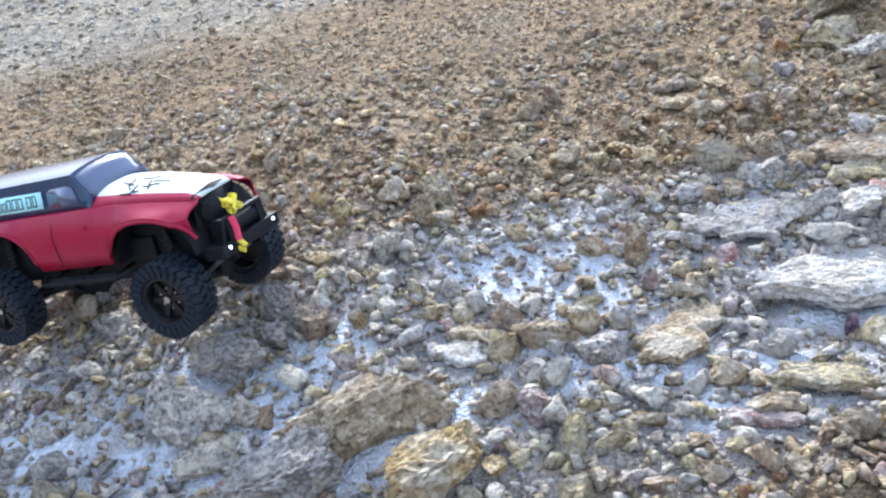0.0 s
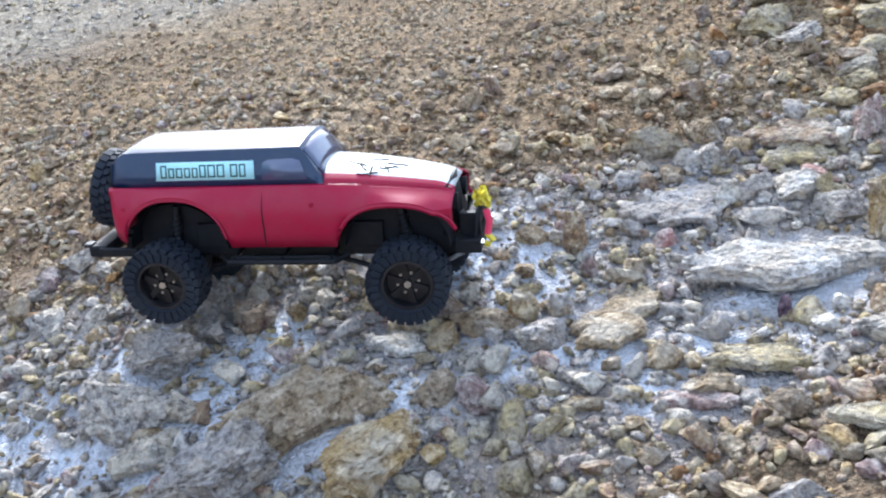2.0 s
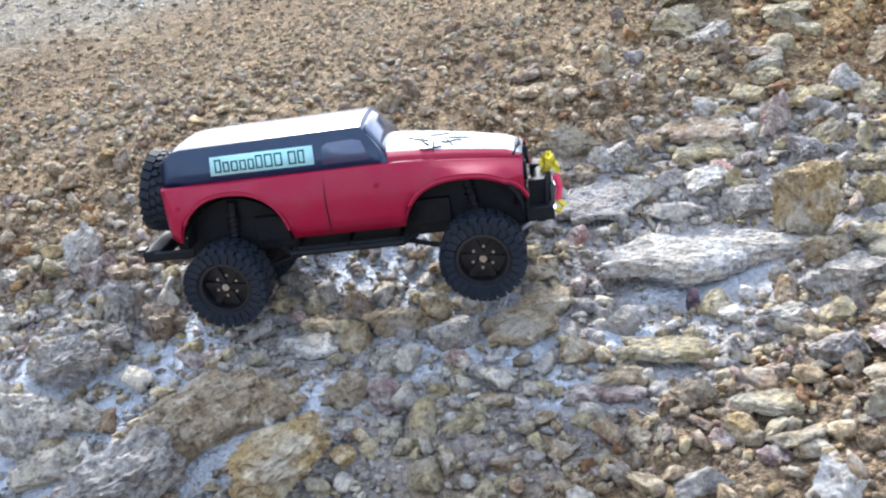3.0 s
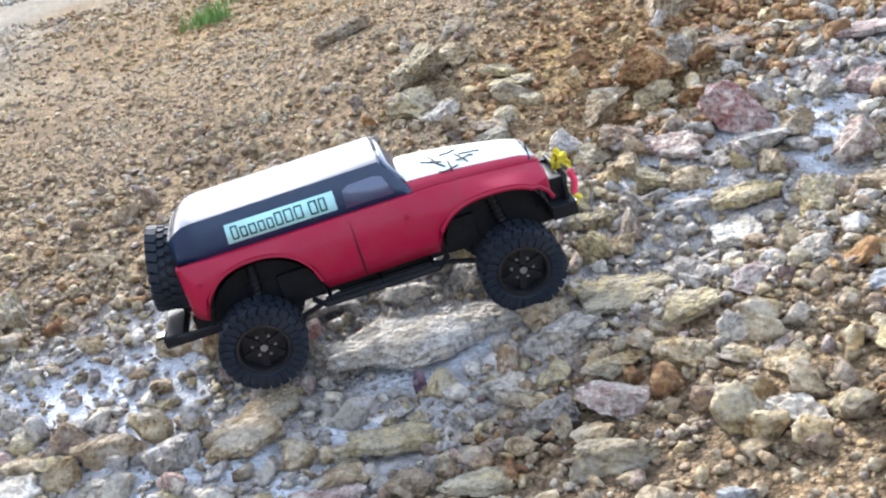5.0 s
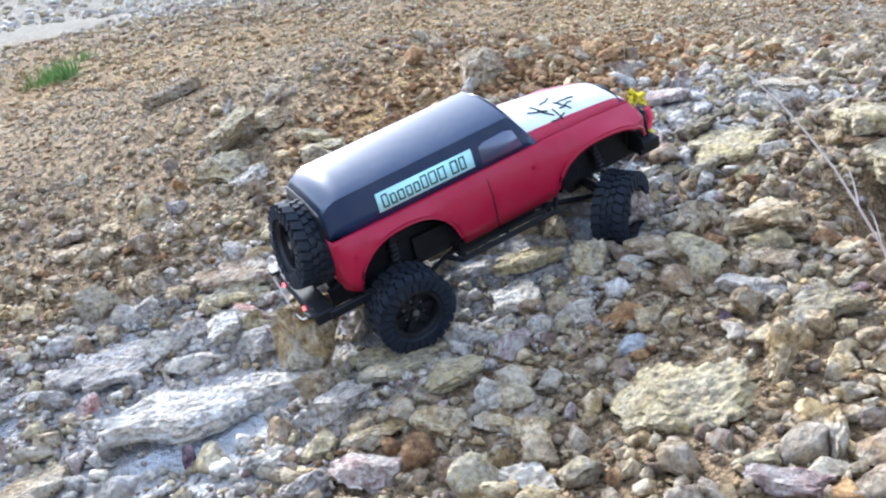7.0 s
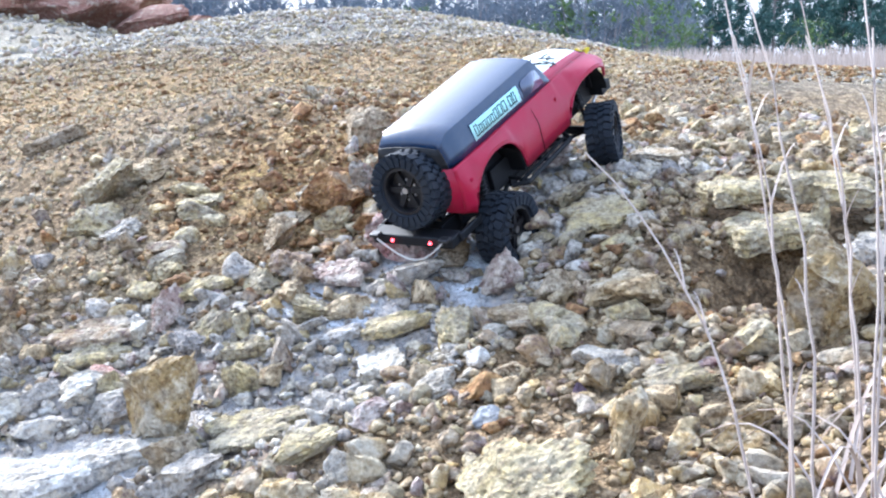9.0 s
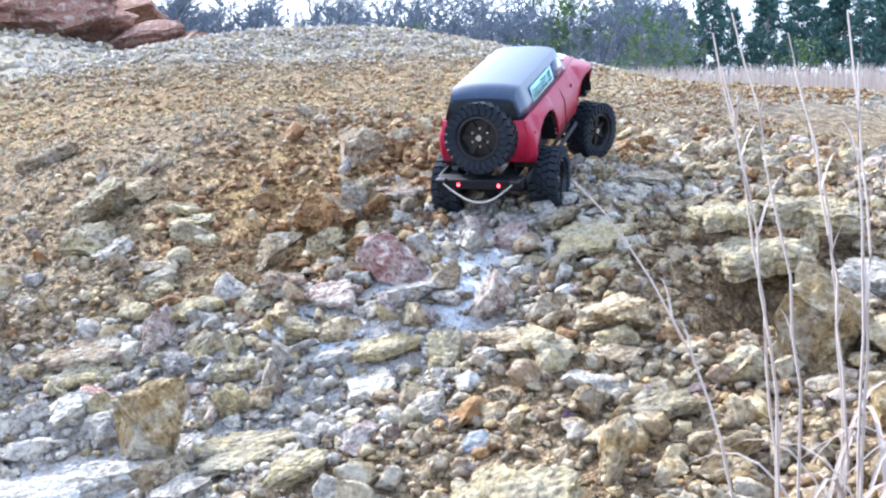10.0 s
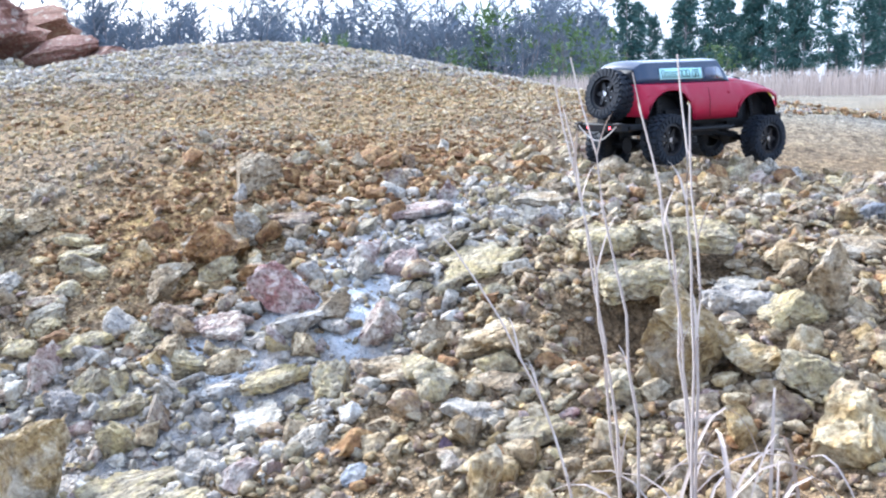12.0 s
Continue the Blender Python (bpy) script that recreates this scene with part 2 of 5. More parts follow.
def gully(x, y):
    """Distance from the middle of the chalky gully that climbs from the foot to the plateau."""
    mid = np.interp(x, (-1.2, -0.45, -0.2, 0.1, 0.5, 0.9, 1.2, 1.6), (0.80, 0.90, 0.98, 1.02, 1.06, 1.08, 1.2, 1.35))
    return np.abs(y - mid - 0.05 * fbm(x, y, 4, 2, 9))


CHALK_POOLS = ((-0.462, 0.930, 0.096), (-0.355, 0.871, 0.055), (-0.539, 0.984, 0.047), (-0.209, 0.936, 0.027), (0.292, 0.854, 0.033), (0.078, 1.109, 0.050), (-0.205, 0.933, 0.027), (0.028, 0.906, 0.037), (0.291, 0.855, 0.031), (-0.316, 0.877, 0.044), (0.371, 0.936, 0.038), (-0.161, 1.001, 0.038), (-0.242, 1.118, 0.034), (0.821, 1.073, 0.038), (0.789, 1.159, 0.033))


def chalk_amount(x, y):
    wide = np.interp(x, (-1, -0.3, 0.3, 0.8, 1.3), (0.27, 0.24, 0.215, 0.13, 0.07))
    g = np.clip(1.5 - gully(x, y) / wide, 0, 1) * np.clip((1.45 - x) / 0.3, 0, 1)
    g = g * np.clip((x + 1.35 + 0.3 * fbm(x, y, 3, 3, 7)) / 0.35, 0, 1)
    c = g * np.clip(0.52 + 2.2 * fbm(x, y, 6, 4, 4), 0.42, 1)
    for a, b, r in CHALK_POOLS:
        c = np.maximum(c, 1.5 * np.exp(-((x - a) ** 2 + (y - b) ** 2) / r ** 2) * (1 + 0.5 * fbm(x, y, 22, 2, 8)))
    return np.clip(c, 0, 1)


def make_ground():
    xs, ys = graded(-1.1, 2.2, 0.0135, -260, 260), graded(0.35, 2.4, 0.0135, -200, 320)
    X, Y = np.meshgrid(xs, ys)
    Z = surface(X, Y)
    n, k = len(xs), len(ys)
    idx = np.arange(n * k).reshape(k, n)
    faces = np.stack([idx[:-1, :-1], idx[:-1, 1:], idx[1:, 1:], idx[1:, :-1]], -1).reshape(-1, 4)
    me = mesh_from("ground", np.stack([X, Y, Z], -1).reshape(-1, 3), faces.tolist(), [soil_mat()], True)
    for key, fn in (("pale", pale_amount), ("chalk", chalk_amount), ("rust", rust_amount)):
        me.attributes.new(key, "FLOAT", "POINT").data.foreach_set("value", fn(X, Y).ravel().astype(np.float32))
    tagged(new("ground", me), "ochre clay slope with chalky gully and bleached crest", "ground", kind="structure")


make_ground()


# ---- stones ----
def ico(sub):
    bm = bmesh.new()
    bmesh.ops.create_icosphere(bm, subdivisions=sub, radius=1.0)
    v = np.array([p.co[:] for p in bm.verts])
    fc = np.array([[p.index for p in q.verts] for q in bm.faces])
    bm.free()
    return v, fc


ICO = {s: ico(s) for s in (1, 2, 3, 4, 5)}


def lumps(p):
    """Smooth three-dimensional waviness, about -1 to 1."""
    return np.sin(p[:, 0] * 1.3 + 1.7 * np.sin(p[:, 1])) * np.sin(p[:, 1] * 1.1 + 1.3 * np.sin(p[:, 2])) * 0.7 + np.sin(p[:, 2] * 1.2 + 1.5 * np.sin(p[:, 0] + 0.6 * p[:, 1])) * 0.4


def chipped(rng, sub, cuts, rough, strata=0.0, deep=0.28):
    """A broken stone about 2 across: a ball cut by planes, then pitted, and stepped where it is layered."""
    v, fc = ICO[sub]
    v = v.copy()
    n = rng.normal(size=(cuts, 3))
    n /= np.linalg.norm(n, axis=1)[:, None]
    d = rng.uniform(deep, 0.66, cuts)
    for a, b in zip(n, d):
        over = np.maximum(v @ a - b, 0)
        v -= over[:, None] * a * 0.96
    v = (v - (v.max(0) + v.min(0)) / 2) / ((v.max(0) - v.min(0)) / 2)
    if rough:
        o = rng.uniform(0, 50, 3)
        w = np.zeros(len(v))
        for f, amp in ((2.0, 0.8), (4.6, 0.8), (8.0, 0.75), (13.0, 0.5), (22.0, 0.34)):
            l = lumps(v * f + o)
            w += amp * (l if f < 6 else 0.5 - np.abs(l) * 1.6)
        v *= (1 + rough * w)[:, None]
        if strata:
            lay = v[:, 2] * 5 + 0.7 * lumps(v * 1.5 + o)
            step = lay - np.floor(lay)
            v[:, :2] *= (1 + strata * (np.floor(lay) % 2 - 0.5 + 0.6 * (step - 0.5)))[:, None]
    return v, fc


STONE_LABEL = {"rust": "rusty brown crumbling clay stone", "grey": "grey weathered limestone with pitted surface", "pale": "pale buff broken rock with ochre stains", "white": "chalk-white weathered lump of rock",
               "tan": "tan sandstone lump with rough faces", "ochre": "ochre-yellow broken ironstone block", "brown": "brown rough clay-stained rock", "pink": "pinkish flaky piece of layered stone",
               "red": "pale rock with dark red iron stains", "purple": "small dark purple standing stone", "blue": "small rounded blue-grey stone"}
SLAB_LABEL = {"white": "chalk-white flat slab of layered rock", "pale": "pale buff flat plate of layered rock", "tan": "tan flat plate of sandstone with pitted top", "grey": "grey flat plate of weathered limestone", "brown": "brown flat plate of clay-stained rock"}
srng = np.random.default_rng(11)
PLACED = []


def slab_shape(rng, sub):
    """A broken plate about 2 across: ragged outline, flat pitted top, stepped edges."""
    v, fc = ICO[sub]
    v = v.copy()
    ang, rad = np.arctan2(v[:, 1], v[:, 0]), np.hypot(v[:, 0], v[:, 1])
    plan = np.ones(len(v))
    for k, amp in ((1, 0.06), (2, 0.15), (3, 0.15), (5, 0.11), (8, 0.075), (13, 0.05), (21, 0.03)):
        plan += amp * np.sin(k * ang + rng.uniform(0, 6.28))
    o = rng.uniform(0, 50, 3)
    z = np.tanh(2.6 * v[:, 2]) / np.tanh(2.6)
    layer = np.floor((z + 0.12 * lumps(v * 3 + o)) * 2.5) % 2
    r = rad ** 0.42 * plan * (1 + 0.05 * layer * (rad > 0.5))
    p = np.stack([r * np.cos(ang), r * np.sin(ang), z], -1)
    w = np.zeros(len(v))
    for f, amp in ((1.6, 0.30), (4.5, 0.22), (10.0, 0.16), (21.0, 0.10)):
        w += amp * lumps(np.stack([p[:, 0], p[:, 1], 0.3 * p[:, 2]], -1) * f + o)
    p[:, 2] += w * np.where(p[:, 2] > -0.3, 1.0, 0.3)
    p[:, :2] *= (1 + 0.05 * lumps(p * 9 + o))[:, None]
    return p, fc


def stone(x, y, width, depth, height, yaw, tone, form="", lift=0.0):
    """One rock bedded in the slope, turned to its fall: a lump, a flat slab or an upright stone."""
    size = max(width, depth, height)
    sub = 5 if size > 0.105 else 4 if size > 0.045 else 3
    if form == "slab":
        v, fc = slab_shape(srng, sub)
        h = max(height * 1.25, 0.10 * width, 0.012)
        v = v / np.abs(v).max(0) * (width * 0.52, depth * 0.54, h * 0.62)
        up_by = h * 0.62
    else:
        v, fc = chipped(srng, sub, 10, 0.135 if sub > 3 else 0.11, 0.0, 0.38)
        h = height * 1.05 if form == "upright" else max(height * 1.85, 0.5 * min(width, depth))
        v = v / np.abs(v).max(0) * (width * 0.54, depth * 0.56, h * 0.62)
        up_by = h * (0.38 if form == "upright" else 0.25)
    ob = new("rock", mesh_from("rock", v, fc.tolist(), [ROCK[tone]], False))
    e = 0.03
    gx, gy = float(ground(x + e, y) - ground(x - e, y)) / (2 * e), float(ground(x, y + e) - ground(x, y - e)) / (2 * e)
    up = Vector((-gx, -gy, 3.0 if form == "upright" else 1.5 if form == "slab" else 1)).normalized()
    lean = Vector((0, 0, 1)).rotation_difference(up).to_matrix().to_4x4()
    wob = pose(0, 0, 0, srng.uniform(-6, 6), srng.uniform(-6, 6), yaw)
    ob.matrix_world = Matrix.Translation((x, y, float(surface(x, y)) + up_by + lift)) @ lean @ wob
    PLACED.append((x, y, size * 0.5 if form != "upright" else width * 0.6, 0.25 * (width + depth)))
    return tagged(ob, SLAB_LABEL.get(tone, STONE_LABEL[tone]) if form == "slab" else STONE_LABEL[tone], "rock", "rocks on the slope")


# the ledge above the cavity: two overhanging plates, their props and the block below
stone(1.330, 0.836, 0.126, 0.115, 0.026, -48, "pale", "slab", 0.011)
stone(1.250, 0.895, 0.091, 0.075, 0.018, -42, "pale", "slab", 0.019)
stone(1.239, 0.829, 0.120, 0.095, 0.024, -40, "pale", "slab", 0.006)
stone(1.152, 0.644, 0.093, 0.085, 0.050, -36, "ochre", "", 0.006)
stone(1.285, 0.795, 0.026, 0.022, 0.070, -34, "pale", "upright")
stone(1.276, 0.701, 0.085, 0.063, 0.018, -48, "grey", "slab")
stone(-0.255, 0.996, 0.110, 0.065, 0.030, 6, "grey")
stone(-0.283, 0.922, 0.109, 0.075, 0.036, -3, "grey")
stone(-0.246, 0.865, 0.084, 0.043, 0.018, 22, "grey")
stone(-0.075, 0.882, 0.175, 0.087, 0.036, 30, "tan")
stone(-0.152, 0.810, 0.129, 0.072, 0.033, 18, "grey")
stone(0.005, 0.806, 0.113, 0.072, 0.033, 29, "ochre")
stone(0.023, 0.979, 0.074, 0.040, 0.010, 1, "white", "slab")
stone(0.037, 1.007, 0.054, 0.029, 0.010, -1, "tan", "slab")
stone(0.121, 0.987, 0.087, 0.039, 0.015, -13, "tan")
stone(0.070, 0.890, 0.042, 0.040, 0.016, -15, "tan")
stone(0.114, 0.877, 0.053, 0.045, 0.019, -13, "pink")
stone(0.105, 0.936, 0.039, 0.029, 0.011, -14, "grey")
stone(0.069, 0.810, 0.023, 0.020, 0.009, 28, "ochre")
stone(0.005, 1.028, 0.019, 0.018, 0.008, -10, "red")
stone(-0.240, 0.962, 0.026, 0.017, 0.008, 15, "pale")
stone(-0.376, 1.099, 0.056, 0.044, 0.015, 5, "grey")
stone(-0.443, 1.233, 0.065, 0.045, 0.015, -13, "grey")
stone(-0.233, 1.152, 0.047, 0.035, 0.013, -18, "brown")
stone(0.269, 0.981, 0.158, 0.080, 0.010, 41, "tan", "slab")
stone(0.188, 0.961, 0.054, 0.049, 0.018, 11, "white")
stone(0.312, 0.905, 0.037, 0.036, 0.019, -13, "tan")
stone(0.485, 1.020, 0.274, 0.105, 0.012, -10, "white", "slab")
stone(0.449, 0.952, 0.014, 0.012, 0.029, 0, "purple", "upright")
stone(0.471, 0.928, 0.039, 0.040, 0.014, -13, "pale")
stone(0.406, 0.872, 0.135, 0.048, 0.010, -10, "pale", "slab")
stone(0.346, 0.847, 0.055, 0.035, 0.013, -16, "tan")
stone(0.407, 0.789, 0.046, 0.039, 0.014, -9, "tan")
stone(0.329, 0.828, 0.084, 0.029, 0.010, -15, "pink", "slab")
stone(0.228, 0.858, 0.054, 0.024, 0.010, 2, "ochre")
stone(0.219, 0.890, 0.064, 0.022, 0.010, -21, "grey", "slab")
stone(0.184, 0.824, 0.035, 0.024, 0.011, 4, "pale")
stone(0.460, 0.737, 0.076, 0.038, 0.010, -22, "pale", "slab")
stone(0.427, 0.724, 0.036, 0.028, 0.011, -28, "ochre")
stone(0.452, 0.706, 0.024, 0.025, 0.010, -28, "pale")
stone(0.543, 0.797, 0.058, 0.047, 0.017, -36, "grey")
stone(0.483, 0.789, 0.029, 0.024, 0.008, -34, "brown")
stone(0.502, 0.764, 0.030, 0.025, 0.009, -30, "tan")
stone(0.523, 0.876, 0.057, 0.039, 0.015, -14, "grey")
stone(0.567, 0.863, 0.041, 0.035, 0.013, -39, "pale")
stone(0.527, 0.855, 0.047, 0.024, 0.010, -41, "tan", "slab")
stone(0.147, 0.764, 0.034, 0.032, 0.015, -12, "pale")
stone(0.276, 0.760, 0.034, 0.025, 0.010, -8, "tan")
stone(0.224, 0.766, 0.028, 0.018, 0.008, -16, "brown")
stone(0.379, 0.674, 0.068, 0.032, 0.015, -16, "grey")
stone(0.338, 0.688, 0.031, 0.023, 0.011, -22, "tan")
stone(0.269, 0.813, 0.024, 0.023, 0.009, -15, "tan")
stone(0.302, 0.800, 0.023, 0.023, 0.009, -17, "pale")
stone(0.443, 0.679, 0.028, 0.020, 0.009, -32, "pink")
stone(0.471, 0.670, 0.034, 0.017, 0.007, -29, "tan")
stone(0.371, 1.317, 0.090, 0.054, 0.020, -28, "pale")
stone(0.438, 1.324, 0.057, 0.040, 0.017, -47, "tan")
stone(0.425, 1.275, 0.061, 0.043, 0.016, -23, "grey")
stone(0.474, 1.280, 0.039, 0.029, 0.011, -10, "tan")
stone(0.467, 1.335, 0.029, 0.022, 0.008, -23, "grey")
stone(0.543, 1.267, 0.132, 0.063, 0.010, -29, "brown", "slab")
stone(0.544, 1.230, 0.097, 0.048, 0.010, -19, "pale", "slab")
stone(0.514, 1.163, 0.065, 0.052, 0.020, -38, "white")
stone(0.553, 1.179, 0.043, 0.037, 0.015, -25, "red")
stone(0.471, 1.186, 0.067, 0.039, 0.014, -2, "grey")
stone(0.434, 1.177, 0.038, 0.037, 0.014, -21, "white")
stone(0.467, 1.133, 0.065, 0.036, 0.013, -14, "white")
stone(0.371, 1.175, 0.141, 0.085, 0.010, -13, "white", "slab")
stone(0.558, 1.107, 0.074, 0.049, 0.019, -12, "grey")
stone(0.598, 1.030, 0.079, 0.067, 0.079, 0, "ochre", "upright")
stone(0.349, 1.126, 0.033, 0.025, 0.009, -16, "red")
stone(0.573, 1.558, 0.079, 0.081, 0.026, -29, "pale")
stone(0.609, 1.480, 0.067, 0.046, 0.014, -38, "grey")
stone(0.723, 1.485, 0.078, 0.042, 0.013, -35, "pale")
stone(0.688, 1.403, 0.041, 0.028, 0.010, -31, "pale")
stone(0.731, 1.410, 0.040, 0.021, 0.010, -31, "pale", "slab")
stone(0.651, 1.362, 0.060, 0.036, 0.014, 7, "pale")
stone(0.635, 1.254, 0.075, 0.038, 0.020, 52, "pink")
stone(0.678, 1.274, 0.101, 0.048, 0.010, -19, "pale", "slab")
stone(0.683, 1.180, 0.063, 0.045, 0.017, -14, "pale")
stone(0.645, 1.158, 0.052, 0.040, 0.018, -68, "grey")
stone(0.334, 1.492, 0.062, 0.042, 0.010, -45, "tan", "slab")
stone(0.334, 1.550, 0.049, 0.041, 0.010, 17, "brown", "slab")
stone(0.397, 1.516, 0.061, 0.025, 0.008, -63, "tan")
stone(0.559, 1.385, 0.029, 0.024, 0.009, -27, "pale")
stone(0.584, 1.288, 0.039, 0.026, 0.010, -28, "ochre")
stone(0.274, 1.364, 0.036, 0.032, 0.010, -20, "ochre")
stone(0.212, 1.382, 0.037, 0.030, 0.009, -19, "pale")
stone(0.320, 1.259, 0.042, 0.036, 0.013, 16, "grey")
stone(0.380, 1.251, 0.032, 0.030, 0.011, -17, "tan")
stone(0.237, 1.132, 0.033, 0.028, 0.057, 0, "brown", "upright")
stone(0.607, 1.122, 0.041, 0.023, 0.009, -29, "pink")
stone(0.659, 1.117, 0.040, 0.025, 0.009, -36, "pink")
stone(0.925, 1.150, 0.085, 0.075, 0.036, -10, "red")
stone(0.916, 1.078, 0.072, 0.044, 0.016, -18, "white")
stone(0.844, 1.161, 0.102, 0.055, 0.010, -47, "pink", "slab")
stone(0.902, 1.342, 0.107, 0.102, 0.036, 26, "rust")
stone(0.939, 1.339, 0.049, 0.042, 0.057, 0, "grey", "upright")
stone(1.013, 1.341, 0.114, 0.053, 0.010, -58, "brown", "slab")
stone(0.985, 1.273, 0.040, 0.042, 0.014, -51, "grey")
stone(0.799, 1.319, 0.065, 0.057, 0.020, -21, "tan")
stone(0.794, 1.233, 0.080, 0.051, 0.021, -78, "brown")
stone(0.754, 1.237, 0.064, 0.044, 0.015, -58, "pale")
stone(0.719, 1.534, 0.073, 0.032, 0.010, -45, "pale", "slab")
stone(0.620, 1.667, 0.125, 0.119, 0.036, -54, "pale")
stone(0.680, 1.673, 0.094, 0.068, 0.020, -57, "tan")
stone(0.825, 1.092, 0.065, 0.035, 0.013, -18, "tan")
stone(0.863, 1.021, 0.090, 0.050, 0.010, -10, "pale", "slab")
stone(0.699, 1.106, 0.070, 0.031, 0.011, -21, "pale")
stone(0.805, 1.053, 0.073, 0.033, 0.010, -28, "white", "slab")
stone(0.675, 0.949, 0.133, 0.088, 0.010, -16, "pale", "slab")
stone(0.702, 0.839, 0.068, 0.040, 0.012, 4, "pale")
stone(0.595, 0.907, 0.086, 0.055, 0.018, -30, "grey")
stone(0.664, 0.785, 0.071, 0.039, 0.016, -67, "ochre")
stone(0.618, 0.815, 0.070, 0.029, 0.010, -4, "ochre")
stone(0.590, 0.766, 0.069, 0.049, 0.017, -48, "pink")
stone(0.559, 0.687, 0.076, 0.036, 0.014, -37, "pale")
stone(0.721, 0.780, 0.035, 0.034, 0.013, -44, "grey")
stone(0.707, 0.741, 0.038, 0.023, 0.009, -57, "ochre")
stone(0.762, 0.835, 0.045, 0.035, 0.011, -51, "pink")
stone(0.560, 0.731, 0.040, 0.030, 0.010, -24, "tan")
stone(0.495, 0.677, 0.026, 0.020, 0.008, -41, "tan")
stone(0.566, 0.616, 0.045, 0.026, 0.011, -40, "tan")
stone(0.607, 0.577, 0.029, 0.025, 0.011, -40, "blue")
stone(0.648, 0.618, 0.034, 0.027, 0.010, -31, "tan")
stone(0.812, 0.616, 0.115, 0.063, 0.021, -63, "pale")
stone(0.853, 0.744, 0.029, 0.026, 0.008, -57, "blue")
stone(0.903, 0.599, 0.036, 0.030, 0.053, 0, "ochre", "upright")
stone(0.862, 0.492, 0.049, 0.024, 0.014, 39, "ochre")
stone(0.836, 0.470, 0.040, 0.020, 0.007, -63, "ochre")
stone(0.977, 0.744, 0.067, 0.034, 0.012, -59, "grey")
stone(0.948, 0.712, 0.029, 0.024, 0.031, 0, "ochre", "upright")
stone(0.928, 0.715, 0.023, 0.013, 0.007, 50, "purple")
stone(0.993, 0.662, 0.076, 0.047, 0.010, -32, "pale", "slab")
stone(0.719, 0.691, 0.055, 0.033, 0.012, -54, "ochre")
stone(0.689, 0.637, 0.065, 0.040, 0.013, -54, "white")
stone(0.722, 0.604, 0.038, 0.037, 0.014, -20, "pale")
stone(0.810, 0.478, 0.060, 0.023, 0.010, -52, "pink")
stone(0.812, 0.512, 0.033, 0.022, 0.008, -52, "pale")
stone(0.830, 0.975, 0.062, 0.045, 0.014, -25, "white")
stone(0.843, 0.849, 0.058, 0.042, 0.013, 35, "grey")
stone(0.759, 0.947, 0.062, 0.059, 0.018, -55, "grey")
stone(0.887, 0.845, 0.029, 0.027, 0.010, -61, "white")
stone(0.904, 0.810, 0.055, 0.027, 0.009, -50, "tan")
stone(0.937, 0.575, 0.027, 0.030, 0.009, -46, "ochre")
stone(0.890, 0.491, 0.024, 0.027, 0.009, -52, "brown")
stone(0.549, 2.160, 0.150, 0.075, 0.020, 12, "tan", "slab")
stone(1.014, 1.564, 0.092, 0.088, 0.026, 21, "tan")
stone(0.950, 1.357, 0.044, 0.038, 0.049, 0, "pale", "upright")
stone(0.914, 1.399, 0.077, 0.073, 0.024, 37, "rust")
stone(0.880, 1.305, 0.060, 0.054, 0.017, 27, "pale")
stone(0.718, 1.451, 0.082, 0.044, 0.013, -49, "pale")
stone(0.834, 1.349, 0.057, 0.036, 0.012, -19, "tan")
stone(0.647, 1.338, 0.048, 0.038, 0.013, 0, "pale")
stone(0.803, 1.202, 0.045, 0.044, 0.018, -12, "brown")
stone(0.958, 1.074, 0.058, 0.038, 0.013, -22, "tan")
stone(0.991, 0.999, 0.049, 0.042, 0.050, 0, "pink", "upright")
stone(1.018, 0.900, 0.059, 0.056, 0.018, -42, "tan")
stone(1.050, 0.823, 0.082, 0.074, 0.022, -45, "tan")
stone(1.137, 1.005, 0.127, 0.112, 0.010, -5, "pale", "slab")
stone(1.132, 1.084, 0.060, 0.050, 0.015, -5, "pale")
stone(1.109, 0.928, 0.046, 0.030, 0.009, -15, "pale")
stone(1.162, 0.952, 0.047, 0.034, 0.010, -6, "grey")
stone(1.177, 1.243, 0.094, 0.095, 0.010, -29, "pink", "slab")
stone(1.248, 1.123, 0.041, 0.040, 0.012, -39, "white")
stone(1.344, 1.175, 0.109, 0.109, 0.010, 16, "tan", "slab")
stone(1.075, 1.085, 0.069, 0.047, 0.015, -77, "pink")
stone(1.059, 1.024, 0.039, 0.029, 0.009, -41, "pale")
stone(1.189, 0.591, 0.046, 0.049, 0.017, -33, "ochre")
stone(0.962, 0.667, 0.031, 0.025, 0.007, -34, "rust")
stone(0.969, 0.544, 0.050, 0.050, 0.016, -20, "ochre")
stone(0.974, 0.822, 0.045, 0.033, 0.011, -46, "pale")
stone(0.956, 0.883, 0.083, 0.049, 0.010, -65, "tan", "slab")
stone(1.019, 0.696, 0.030, 0.020, 0.007, -51, "ochre")
stone(1.043, 0.678, 0.022, 0.018, 0.006, -53, "red")
stone(1.081, 0.666, 0.040, 0.036, 0.014, -80, "pale")
stone(1.102, 0.631, 0.032, 0.028, 0.010, -51, "tan")
stone(1.110, 0.579, 0.043, 0.025, 0.009, -54, "tan")
stone(1.158, 0.593, 0.025, 0.021, 0.007, -54, "ochre")
stone(1.051, 0.608, 0.026, 0.027, 0.009, -51, "ochre")
stone(1.313, 0.731, 0.087, 0.058, 0.010, -63, "grey", "slab")
stone(1.273, 0.624, 0.063, 0.058, 0.018, -61, "pale")
stone(1.308, 0.611, 0.046, 0.039, 0.077, 0, "tan", "upright")
stone(1.390, 0.731, 0.061, 0.060, 0.019, -25, "tan")
stone(1.434, 0.815, 0.043, 0.044, 0.013, -59, "brown")
